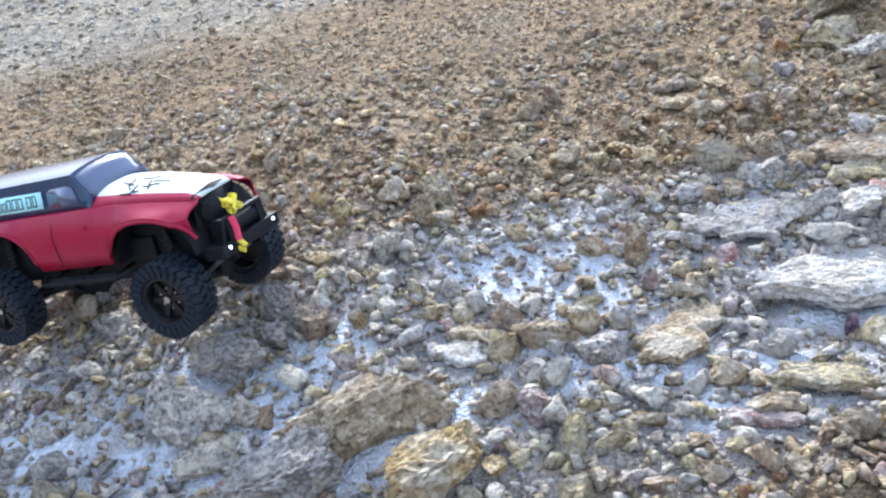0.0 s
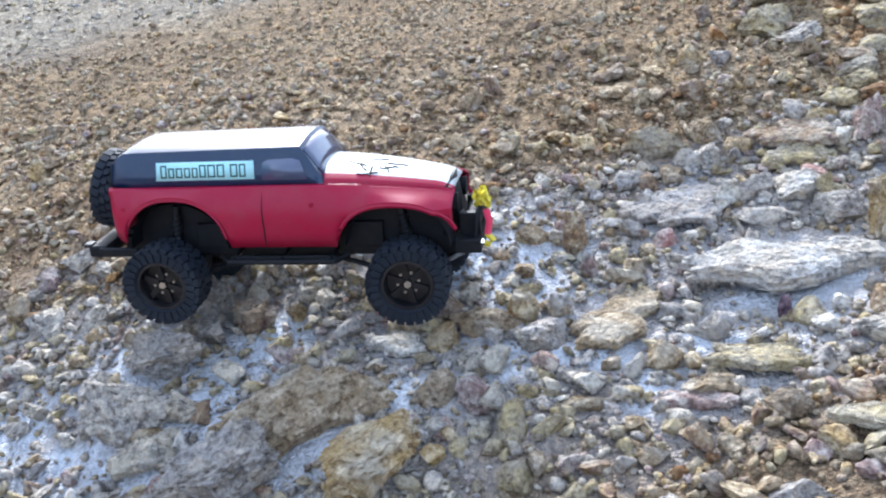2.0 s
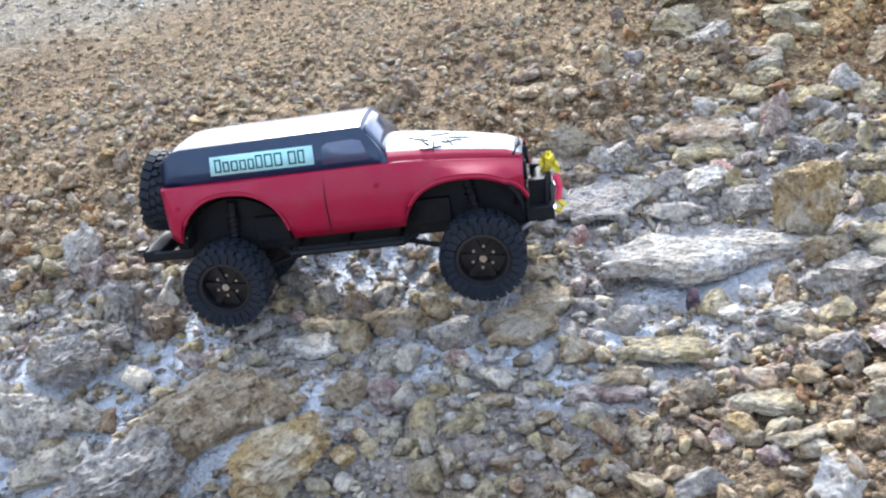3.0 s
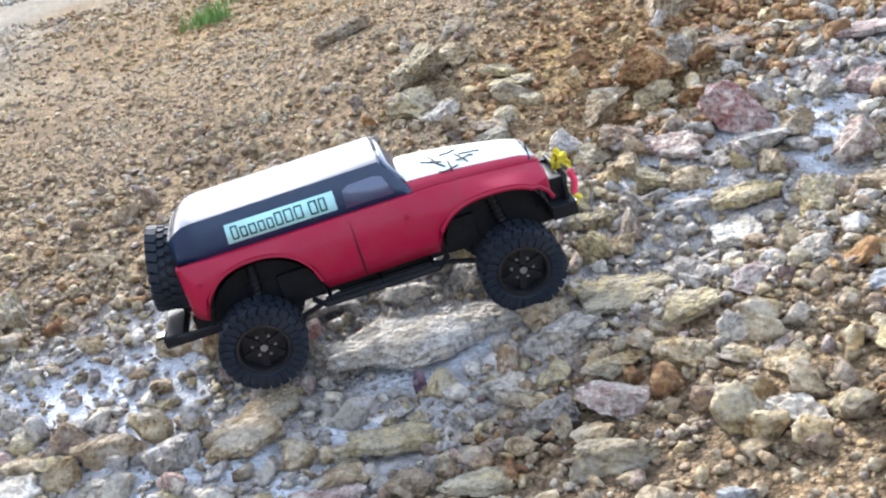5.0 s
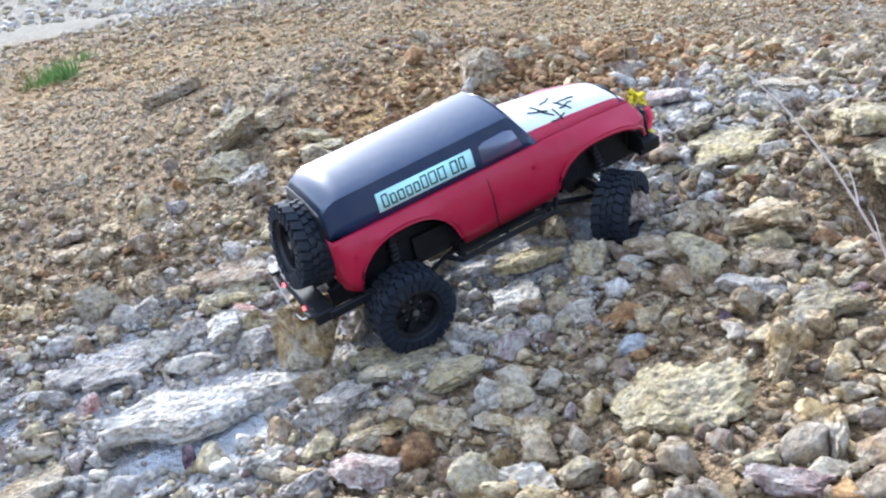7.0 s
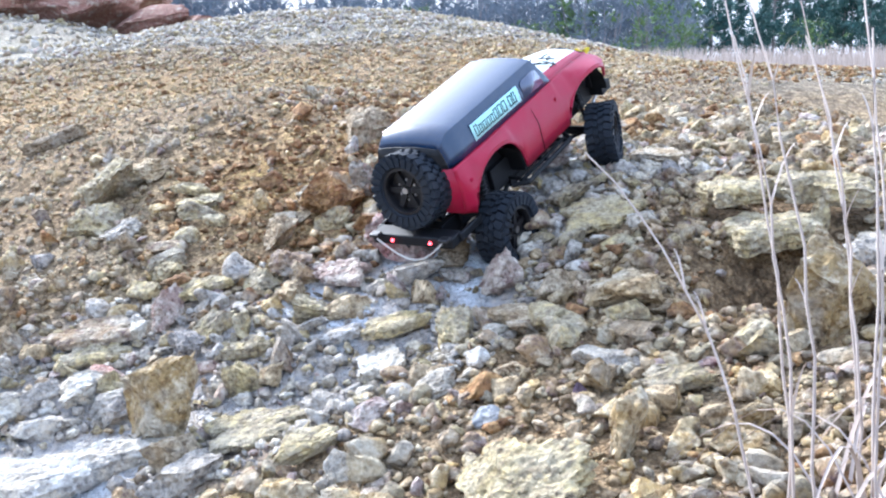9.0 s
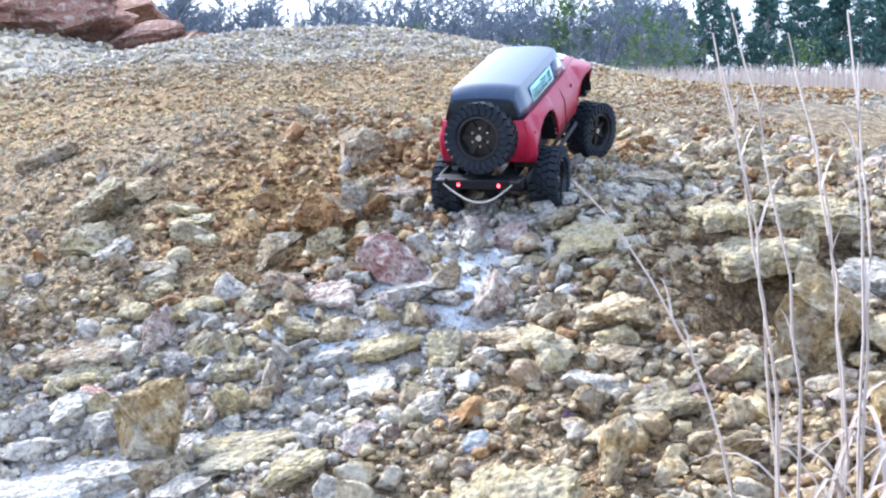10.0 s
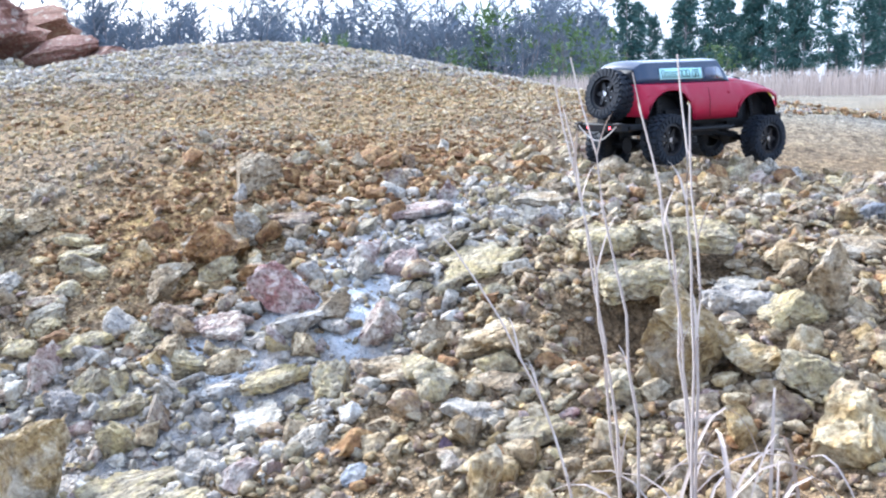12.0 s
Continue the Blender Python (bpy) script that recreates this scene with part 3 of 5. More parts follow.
stone(1.574, 0.808, 0.029, 0.032, 0.016, -54, "ochre")
stone(1.605, 0.788, 0.036, 0.041, 0.014, -53, "blue")
stone(1.476, 0.707, 0.080, 0.088, 0.010, -27, "tan", "slab")
stone(1.201, 0.629, 0.035, 0.034, 0.010, -60, "pale")
stone(1.199, 0.534, 0.059, 0.064, 0.019, -45, "pale")
stone(1.125, 0.428, 0.072, 0.074, 0.028, -23, "ochre")
stone(1.285, 0.539, 0.031, 0.034, 0.009, -55, "ochre")
stone(1.370, 0.604, 0.029, 0.033, 0.013, -54, "pale")


def loose_rocks():
    """Fist-sized stones strewn through the gully and over the rubble."""
    rng = np.random.default_rng(5)
    made = 0
    while made < 180:
        x, y = rng.uniform(-0.75, 2.0), rng.uniform(0.45, 1.9)
        g = float(gully(x, y))
        if rng.random() > math.exp(-g / 0.22) or any(math.hypot(x - a, y - b) < 0.75 * r + 0.012 for a, b, r, _ in PLACED):
            continue
        w = 0.022 + 0.035 * rng.random() ** 2
        stone(x, y, w, w * rng.uniform(0.6, 1), w * rng.uniform(0.3, 0.6), rng.uniform(0, 180), rng.choice(["grey", "pale", "tan", "white", "pink", "brown", "ochre"], p=[0.22, 0.24, 0.24, 0.1, 0.08, 0.08, 0.04]))
        made += 1


loose_rocks()


def tone_pick(x, y, rng):
    """Indices into RUBBLE: greyer in the gully and on the flat, browner up the slope."""
    r = rng.random(len(x))
    grey = (gully(x, y) < 0.24 + 0.1 * fbm(x, y, 5, 2, 3)) & (x < 1.4) | (pale_amount(x, y) > 0.5)
    a = np.select([r < 0.28, r < 0.52, r < 0.78, r < 0.88, r < 0.95], [0, 2, 6, 1, 5], 3)
    b = np.select([r < 0.36, r < 0.58, r < 0.80, r < 0.90, r < 0.96], [1, 4, 3, 2, 7], 5)
    return np.where(rust_amount(x, y) > 0.12 + 0.4 * rng.random(len(x)), np.where(r < np.where(y > 1.9 + 0.2 * x, 0.2, 0.75), 7, 4), np.where(grey, a, b))


def strew(name, label, count, sub, sizes, chance, box, seed, lift=0.12):
    """Countless small stones in one mesh, each an island of its own."""
    rng = np.random.default_rng(seed)
    x, y = rng.uniform(box[0], box[1], count * 5), rng.uniform(box[2], box[3], count * 5)
    keep = rng.random(count * 5) < chance(x, y)
    x, y = x[keep], y[keep]
    free = np.ones(len(x), bool)
    for a, b, _, r in PLACED:
        free &= (x - a) ** 2 + (y - b) ** 2 > (0.85 * r) ** 2
    x, y = x[free][:count], y[free][:count]
    count = len(x)
    s = sizes[0] + (sizes[1] - sizes[0]) * rng.random(count) ** 2.6
    s = s * np.clip(np.hypot(x - 0.3, y) / 1.6, 1, 3.0)
    z = surface(x, y)
    tone = tone_pick(x, y, rng)
    q = rng.normal(size=(count, 4))
    q /= np.linalg.norm(q, axis=1)[:, None]
    w, a, b, c = q.T
    R = np.stack([1 - 2 * (b * b + c * c), 2 * (a * b - w * c), 2 * (a * c + w * b), 2 * (a * b + w * c), 1 - 2 * (a * a + c * c), 2 * (b * c - w * a), 2 * (a * c - w * b), 2 * (b * c + w * a), 1 - 2 * (a * a + b * b)], -1).reshape(-1, 3, 3)
    sq = np.stack([np.ones(count), rng.uniform(0.55, 1, count), rng.uniform(0.4, 0.85, count)], -1)
    V, Fc, M, base = [], [], [], 0
    for k in range(32):
        v, fc = chipped(rng, sub, 9 if sub > 1 else 5, 0.10 if sub > 1 else 0.09)
        sel = np.arange(k, count, 32)
        p = np.einsum("nij,nvj->nvi", R[sel], v[None] * sq[sel, None, :]) * (0.5 * s[sel])[:, None, None] * (1, 1, 0.8)
        p = p + np.stack([x[sel], y[sel], z[sel] + lift * s[sel]], -1)[:, None, :]
        f = fc[None] + (base + np.arange(len(sel)) * len(v))[:, None, None]
        V.append(p.reshape(-1, 3))
        Fc.append(f.reshape(-1, 3))
        M.append(np.repeat(tone[sel], len(fc)))
        base += len(sel) * len(v)
    V, Fc = np.concatenate(V), np.concatenate(Fc)
    me = bpy.data.meshes.new(name)
    me.vertices.add(len(V))
    me.vertices.foreach_set("co", V.ravel().astype(np.float32))
    me.loops.add(Fc.size)
    me.loops.foreach_set("vertex_index", Fc.ravel().astype(np.int32))
    me.polygons.add(len(Fc))
    me.polygons.foreach_set("loop_start", np.arange(0, Fc.size, 3, dtype=np.int32))
    for m in RUBBLE:
        me.materials.append(m)
    me.polygons.foreach_set("material_index", np.concatenate(M).astype(np.int32))
    me.update(calc_edges=True)
    tagged(new(name, me), label, name.replace("_", " "), kind="stuff")


def bare(x, y):
    """Less loose stone on the smooth chalk, none in the cavity under the ledge."""
    cavity = np.clip(1.6 * np.exp(-((x - 1.205) / 0.075) ** 4 - ((y - 0.765) / 0.055) ** 4), 0, 1)
    return (1 - cavity) * (1 - 0.58 * np.clip(chalk_amount(x, y) * 1.4 - 0.3, 0, 1))


def rubble_chance(x, y):
    return np.clip(np.exp(-np.maximum(gully(x, y) - 0.15, 0) / 0.2) + 0.3 * np.clip(fbm(x, y, 3, 2, 21), 0, 1) * np.clip((1.5 - y) / 0.3, 0.2, 1) + 0.5 * np.clip((x - 0.5) / 0.5, 0, 1) * np.clip((1.25 - y) / 0.3, 0, 1), 0.06, 1) * bare(x, y)


strew("rubble", "angular broken stones piled along the gully", 1600, 3, (0.018, 0.052), rubble_chance, (-0.8, 1.9, 0.4, 1.9), 31, 0.2)
strew("loose_stone", "hand-broken pieces of pale and tan stone", 4600, 2, (0.012, 0.032), rubble_chance, (-0.9, 2.1, 0.35, 2.0), 35, 0.2)
strew("small_rubble", "small angular stones filling the gully and slope", 15000, 1, (0.008, 0.022), lambda x, y: np.clip(rubble_chance(x, y) + 0.3 * bare(x, y), 0, 1), (-0.85, 2.0, 0.38, 1.9), 34, 0.2)
strew("gravel", "fine ochre gravel and clay clods", 28000, 1, (0.004, 0.012), lambda x, y: bare(x, y) * (0.95 - 0.6 * np.clip(pale_amount(x, y) * 1.5 - 0.4, 0, 1)), (-1.1, 2.2, 0.38, 2.4), 32, 0.15)
strew("far_gravel", "gravel and clods over the upper slope and ridge", 34000, 1, (0.004, 0.013), lambda x, y: np.where((y < 2.4) & (x > -1.1) & (x < 2.2), 0.0, 0.95 - 0.65 * np.clip(-x + 0.4 * (y - 1.5), 0, 1)), (-1.6, 3.6, 2.0, 5.0), 33, 0.1)
strew("mound_clod", "grey clods and clay lumps over the far mound", 2600, 1, (0.012, 0.035), lambda x, y: np.full(np.shape(x), 0.9), (-3.5, 3.0, 6.5, 11.0), 36, 0.1)


# ---- model car ----
def plain(name, colour, rough=0.6, metal=0.0, spec=0.4, dust=0.12, coat=0.0):
    """Paint, rubber or metal with a little dust and scuffing."""
    m, nt, b = node_mat(name, rough, metal, spec)
    tc = nt.nodes.new("ShaderNodeTexCoord").outputs["Object"]
    n = noise_tex(nt, tc, 45, 6, 0.7)
    fine = noise_tex(nt, tc, 420, 3, 0.6)
    c = mix(nt, mask(nt, n, 0.42, 0.78), colour, tuple(0.9 * k + (0.012 if coat else 0.012 if max(colour) < 0.1 else 0.06) for k in colour))
    d = nt.nodes.new("ShaderNodeMath")
    d.operation, d.inputs[1].default_value = "MULTIPLY", dust
    link(nt, mask(nt, noise_tex(nt, tc, 20, 7, 0.75), 0.45, 0.7), d.inputs[0])
    c = mix(nt, d.outputs[0], c, (0.42, 0.36, 0.28))
    link(nt, c, b.inputs["Base Color"])
    r = nt.nodes.new("ShaderNodeMapRange")
    r.inputs["To Min"].default_value, r.inputs["To Max"].default_value = rough * 0.8, min(1, rough * 1.25)
    link(nt, n, r.inputs[0])
    link(nt, r.outputs[0], b.inputs["Roughness"])
    b.inputs["Coat Weight"].default_value = coat
    b.inputs["Coat Roughness"].default_value = 0.2
    bump(nt, b, fine, 0.15, 0.0006)
    return m


RED = plain("red_paint", (0.33, 0.003, 0.036), 0.42, 0, 0.20, 0.03, 0.22)
NAVY = plain("navy_gloss", (0.002, 0.022, 0.070), 0.30, 0, 0.12, 0.004, 1.0)
WHITE = plain("white_paint", (0.60, 0.66, 0.64), 0.35, 0, 0.5, 0.12, 0.4)
BLACK = plain("black_plastic", (0.004, 0.005, 0.008), 0.55, 0, 0.25, 0.008)
RUBBER = plain("tyre_rubber", (0.007, 0.012, 0.022), 0.7, 0, 0.35, 0.02)
RIM = plain("black_rim", (0.007, 0.007, 0.010), 0.4, 0.1, 0.4, 0.01)
RING = plain("dull_ring", (0.035, 0.034, 0.038), 0.4, 0.6, 0.5, 0.03)
STEEL = plain("bare_steel", (0.5, 0.5, 0.52), 0.32, 1.0, 0.5, 0.1)
CYAN = plain("cyan_decal", (0.50, 0.84, 0.86), 0.5, 0, 0.4, 0.05)
INK = plain("dark_green_ink", (0.012, 0.07, 0.06), 0.6, 0, 0.3, 0.0)
YELLOW = plain("yellow_webbing", (0.75, 0.62, 0.03), 0.7, 0, 0.3, 0.1)
PINK = plain("pink_webbing", (0.75, 0.05, 0.12), 0.7, 0, 0.3, 0.1)
GLASS, gnt, gb = node_mat("tinted_window", 0.12, 0, 0.6)
gb.inputs["Base Color"].default_value = (0.06, 0.08, 0.15, 1)
gb.inputs["Coat Weight"].default_value = 1.0
CORD = plain("white_cord", (0.6, 0.58, 0.55), 0.8, 0, 0.2, 0.2)
LAMP, lnt, lb = node_mat("tail_light", 0.3, 0, 0.5)
lb.inputs["Base Color"].default_value = (0.6, 0.02, 0.02, 1)
lb.inputs["Emission Color"].default_value, lb.inputs["Emission Strength"].default_value = (1.0, 0.06, 0.07, 1), 5.0
BEAM, bnt, bb = node_mat("head_light", 0.3, 0, 0.5)
bb.inputs["Base Color"].default_value = (0.8, 0.8, 0.8, 1)
bb.inputs["Emission Color"].default_value, bb.inputs["Emission Strength"].default_value = (0.85, 0.92, 1.0, 1), 2.0


def part(name, bm, material, parent, label="", smooth=True, thick=0.0, bevel=0.0):
    """Link a bmesh as one mesh object under a thing or a part."""
    me = bpy.data.meshes.new(name)
    bmesh.ops.recalc_face_normals(bm, faces=bm.faces)
    bm.to_mesh(me)
    bm.free()
    for m in material if isinstance(material, (list, tuple)) else [material]:
        me.materials.append(m)
    if smooth:
        me.polygons.foreach_set("use_smooth", [True] * len(me.polygons))
        me.set_sharp_from_angle(angle=radians(38))
    ob = new(name, me)
    ob.parent = parent
    if thick:
        s = ob.modifiers.new("shell", "SOLIDIFY")
        s.thickness, s.offset = thick, -1
    if bevel:
        s = ob.modifiers.new("edge", "BEVEL")
        s.width, s.segments = bevel, 2
    if label:
        ob["label"] = label
    return ob


def box(bm, x0, x1, y0, y1, z0, z1, m=None):
    vs = [bm.verts.new((x, y, z)) for x in (x0, x1) for y in (y0, y1) for z in (z0, z1)]
    if m is not None:
        for v in vs:
            v.co = m @ v.co
    for f in ((0, 1, 3, 2), (4, 6, 7, 5), (0, 4, 5, 1), (2, 3, 7, 6), (0, 2, 6, 4), (1, 5, 7, 3)):
        bm.faces.new([vs[i] for i in f])


def tube(bm, pts, r, seg=8, r_end=None):
    """A round bar along a line of points."""
    pts = [Vector(p) for p in pts]
    rings = []
    for i, p in enumerate(pts):
        d = (pts[min(i + 1, len(pts) - 1)] - pts[max(i - 1, 0)]).normalized()
        a = d.cross(Vector((0, 0, 1)) if abs(d.z) < 0.9 else Vector((1, 0, 0))).normalized()
        b = d.cross(a)
        k = i / (len(pts) - 1)
        q = r if r_end is None else r + (r_end - r) * k
        rings.append([bm.verts.new(p + q * (a * math.cos(t) + b * math.sin(t))) for t in (2 * math.pi * j / seg for j in range(seg))])
    for u, v in zip(rings, rings[1:]):
        for j in range(seg):
            bm.faces.new((u[j], u[(j + 1) % seg], v[(j + 1) % seg], v[j]))
    bm.faces.new(rings[0][::-1])
    bm.faces.new(rings[-1])


def loft(bm, sections, cap=False):
    rows = [[bm.verts.new(p) for p in s] for s in sections]
    for u, v in zip(rows, rows[1:]):
        for j in range(len(u) - 1):
            bm.faces.new((u[j], u[j + 1], v[j + 1], v[j]))
    if cap:
        bm.faces.new(rows[0][::-1])
        bm.faces.new(rows[-1])
    return rows


def revolve(bm, profile, seg=48, closed=True):
    """Turn (radius, y) points about the y axis."""
    rings = [[bm.verts.new((r * math.cos(a), y, r * math.sin(a))) for a in (2 * math.pi * j / seg for j in range(seg))] for r, y in profile]
    pairs = list(zip(rings, rings[1:])) + ([(rings[-1], rings[0])] if closed else [])
    for u, v in pairs:
        for j in range(seg):
            bm.faces.new((u[j], u[(j + 1) % seg], v[(j + 1) % seg], v[j]))


TYRE_R, TYRE_W = 0.0465, 0.038


def add_tyre(parent):
    bm = bmesh.new()
    R, h = TYRE_R - 0.0035, TYRE_W / 2
    revolve(bm, [(0.027, -h * 0.72), (0.032, -h * 0.96), (0.040, -h), (R - 0.003, -h * 0.88), (R, -h * 0.6), (R, h * 0.6), (R - 0.003, h * 0.88), (0.040, h), (0.032, h * 0.96), (0.027, h * 0.72)], 56)
    n = 26
    for k in range(n):
        for row, (y0, y1, off) in enumerate(((-h * 1.02, -h * 0.42, 0), (-h * 0.36, -h * 0.03, 0.33), (h * 0.03, h * 0.36, 0.0), (h * 0.42, h * 1.02, 0.5))):
            a = 2 * math.pi * (k + off) / n
            w = 0.0042 if row in (0, 3) else 0.0033
            m = Matrix.Rotation(a, 4, "Y") @ Matrix.Translation((0, 0, R)) @ Matrix.Rotation(0.25 if row % 2 else -0.25, 4, "Z")
            box(bm, -w, w, y0, y1, -0.003, 0.0034, m)
        for s in (-1, 1):
            a = 2 * math.pi * (k + (0 if s < 0 else 0.5)) / n
            m = Matrix.Rotation(a, 4, "Y") @ Matrix.Translation((0, s * h, R - 0.007))
            box(bm, -0.0030, 0.0030, -0.0014, 0.0014, -0.005, 0.006, m)
    return part("tyre", bm, RUBBER, parent, "knobbly black rubber tyre", smooth=False)


def add_rim(parent, side):
    """side: -1 where the outer face looks to the car's right."""
    bm = bmesh.new()
    y = side * TYRE_W / 2
    revolve(bm, [(0.028, -TYRE_W * 0.36), (0.028, TYRE_W * 0.36), (0.025, TYRE_W * 0.36), (0.023, 0.0), (0.025, -TYRE_W * 0.36)], 36)
    revolve(bm, [(0.0235, y * 0.30), (0.0235, y * 0.22), (0.001, y * 0.22), (0.001, y * 0.34)], 24)
    for k in range(6):
        m = Matrix.Rotation(math.pi * k / 3, 4, "Y")
        box(bm, 0.006, 0.0235, min(y * 0.3, y * 0.55), max(y * 0.3, y * 0.55), -0.0035, 0.0035, m)
    rim = part("rim", bm, RIM, parent, "black six-spoke rim", smooth=False)
    bm = bmesh.new()
    revolve(bm, [(0.0290, y * 0.74), (0.0290, y * 0.88), (0.0260, y * 0.90), (0.0250, y * 0.74)], 36)
    part("beadlock_ring", bm, RING, rim, "scuffed metal ring")
    bm = bmesh.new()
    tube(bm, [(0, y * 0.3, 0), (0, y * 0.72, 0)], 0.0045, 6)
    for k in range(6):
        a = math.pi * (k + 0.5) / 3
        tube(bm, [(0.012 * math.cos(a), y * 0.3, 0.012 * math.sin(a)), (0.012 * math.cos(a), y * 0.42, 0.012 * math.sin(a))], 0.0017, 6)
    part("hub_nut", bm, STEEL, rim, "bright steel nuts")
    return rim


def make_wheel(name, side, parent):
    w = new(name)
    w.parent = parent
    add_tyre(w)
    add_rim(w, side)
    return w


REAR_X, FRONT_X, HUB_Z, TRACK = 0.0112, 0.2978, 0.062, 0.072
BELT = 0.178


def arch(x, base, c, half, top):
    u = (x - c) / half
    return base + (top - base) * max(0.0, 1 - abs(u) ** 2.3) ** 0.5 if abs(u) < 1 else base


def sill(x):
    """Lower edge of the body side, with both wheel openings."""
    base = 0.108 if x > -0.02 else 0.108 + (-0.02 - x) * 0.35
    if x > 0.34:
        base = 0.118
    return max(arch(x, base, 0.026, 0.064, 0.166), arch(x, base, 0.291, 0.069, 0.157))


def flank(x):
    """Half width low on the side; bulges over the front wheels, draws in at nose and tail."""
    w = 0.083 + 0.006 * math.exp(-((x - 0.30) / 0.05) ** 2) + 0.002 * math.exp(-((x - 0.02) / 0.05) ** 2)
    if x > 0.33:
        w -= 0.020 * ((x - 0.33) / 0.04) ** 2
    if x < -0.04:
        w -= 0.010 * ((-0.04 - x) / 0.014) ** 2
    return w


def make_car():
    car = new("model_car")
    # lower body: both sides, tail and fenders in one painted shell
    bm = bmesh.new()
    xs = [-0.054 + 0.411 * i / 106 for i in range(107)]
    for s in (-1, 1):
        sec = []
        for x in xs:
            zb, w = sill(x), flank(x)
            top = BELT if x < 0.207 else BELT - 0.016 * ((x - 0.207) / 0.150) ** 1.6
            inner = 0.068 if x < 0.207 else 0.066 - 0.022 * ((x - 0.207) / 0.150) ** 1.5
            mid = max(zb + 0.004, 0.150)
            crease = w - 0.002
            sec.append([(x, s * (w - 0.003), zb), (x, s * w, zb + 0.4 * (mid - zb)), (x, s * w, mid), (x, s * (crease - 0.3 * (crease - inner)), min(mid + 0.012, top - 0.006)), (x, s * (inner + 0.0035), top - 0.0025), (x, s * inner, top)])
        loft(bm, sec)
    w0, zb = flank(xs[0]), sill(xs[0])
    loft(bm, [[(-0.054, s * (w0 - 0.003), zb), (-0.054, s * w0, 0.150), (-0.054, s * 0.068, BELT)] for s in (-1, 1)])
    body = part("body_shell", bm, RED, car, "glossy red painted lower body", thick=0.0016)
    for s in (-1, 1):
        for c, half, top in ((0.026, 0.064, 0.166), (0.291, 0.069, 0.157)):
            bm = bmesh.new()
            pts = []
            for i in range(25):
                x = c - half * 0.985 + 2 * half * 0.985 * i / 24
                pts.append((x, s * (flank(x) - 0.001), sill(x)))
            tube(bm, pts, 0.0026 if c > 0.1 else 0.0016, 6)
            part("arch_lip", bm, RED, body)
        bm = bmesh.new()
        tube(bm, [(0.137, s * 0.0842, 0.112), (0.1365, s * 0.0835, 0.150), (0.137, s * 0.071, 0.174)], 0.0007, 4)
        part("door_seam", bm, BLACK, body)
        for px, pz in ((0.196, 0.157), (-0.035, 0.155)):
            bm = bmesh.new()
            yy = 0.079
            tube(bm, [(px, s * yy, pz), (px, s * (yy + 0.003), pz)], 0.0028, 8)
            part("body_stud", bm, RED, body)
    # cab: dark sides and roof
    bm = bmesh.new()
    secs = []
    for i in range(31):
        x = -0.052 + 0.262 * i / 30
        k_rear = max(0.0, 1 - (x + 0.052) / 0.026)
        k_front = max(0.0, (x - 0.185) / 0.025)
        zt = 0.212 - 0.012 * k_rear ** 2 + 0.002 * (x / 0.2)
        crown = zt + 0.009 - 0.003 * k_rear
        zt, crown = zt - (zt - BELT) * min(1, k_front), crown - (crown - BELT - 0.006) * min(1, k_front)
        xb = x
        lo = 0.068 - 0.006 * k_rear
        hi = lo - 0.010 * (zt - BELT) / 0.038
        half = [(lo, BELT), (lo - 0.25 * (lo - hi), BELT + 0.35 * (zt - BELT)), (hi, zt - 0.004), (hi - 0.003, zt + 0.004), (hi - 0.010, zt + 0.62 * (crown - zt)), (hi * 0.6, zt + 0.82 * (crown - zt)), (hi * 0.3, zt + 0.95 * (crown - zt))]
        secs.append([(xb, -y, z) for y, z in half] + [(xb, 0, crown)] + [(xb, y, z) for y, z in half[::-1]])
    loft(bm, secs)
    cab = part("cab", bm, NAVY, car, "glossy dark navy cab and roof", thick=0.0015)
    # black sheet across the cab's rear paints in the dark of its opening
    bm = bmesh.new()
    lo = secs[0]
    f = bm.faces.new([bm.verts.new(p) for p in lo])
    part("dark_opening_fill", bm, BLACK, cab, "black sheet standing in for the shaded rear opening", thick=0.002)
    bm = bmesh.new()
    rows = []
    for x in (0.1875, 0.193, 0.2, 0.2065):
        k = (x - 0.185) / 0.025
        zt, cr = 0.2138 - (0.2138 - BELT) * k, 0.2228 - (0.2228 - BELT - 0.006) * k
        rows.append([(x + 0.0016, y, zt + (cr - zt) * (1 - (abs(y) / 0.062) ** 2.4) + 0.0016) for y in [0.054 * (-1 + 2 * u / 10) for u in range(11)]])
    loft(bm, rows)
    part("windscreen", bm, GLASS, cab, "reflective tinted windscreen", thick=0.001)
    for s in (-1, 1):
        bm = bmesh.new()
        q = []
        for x, z in ((0.138, 0.1835), (0.192, 0.1835), (0.184, 0.2040), (0.174, 0.2065), (0.146, 0.2055), (0.139, 0.202)):
            q.append((x, s * (0.0686 - 0.0105 * (z - BELT) / 0.038 + 0.0012), z))
        bm.faces.new([bm.verts.new(p) for p in q])
        part("side_window", bm, GLASS, cab, "dark tinted side window", thick=0.0012)
        bm = bmesh.new()

        def skin(z):
            return 0.0686 - 0.0105 * (z - BELT) / 0.038 + 0.0008
        q = [(0.008, s * skin(0.185), 0.185), (0.129, s * skin(0.185), 0.185), (0.129, s * skin(0.205), 0.205), (0.009, s * skin(0.205), 0.205)]
        bm.faces.new([bm.verts.new(p) for p in q])
        decal = part("decal", bm, CYAN, cab, "pale cyan sticker with dark lettering", thick=0.0006)
        bm = bmesh.new()
        rnd = random.Random(4)
        x = 0.014
        for i in range(10):
            wd = rnd.uniform(0.007, 0.0095)
            if i == 8:
                x += 0.005
            z0, z1 = 0.188, 0.202 if i in (0, 5, 6, 7, 8, 9) else 0.199
            e = 0.0016
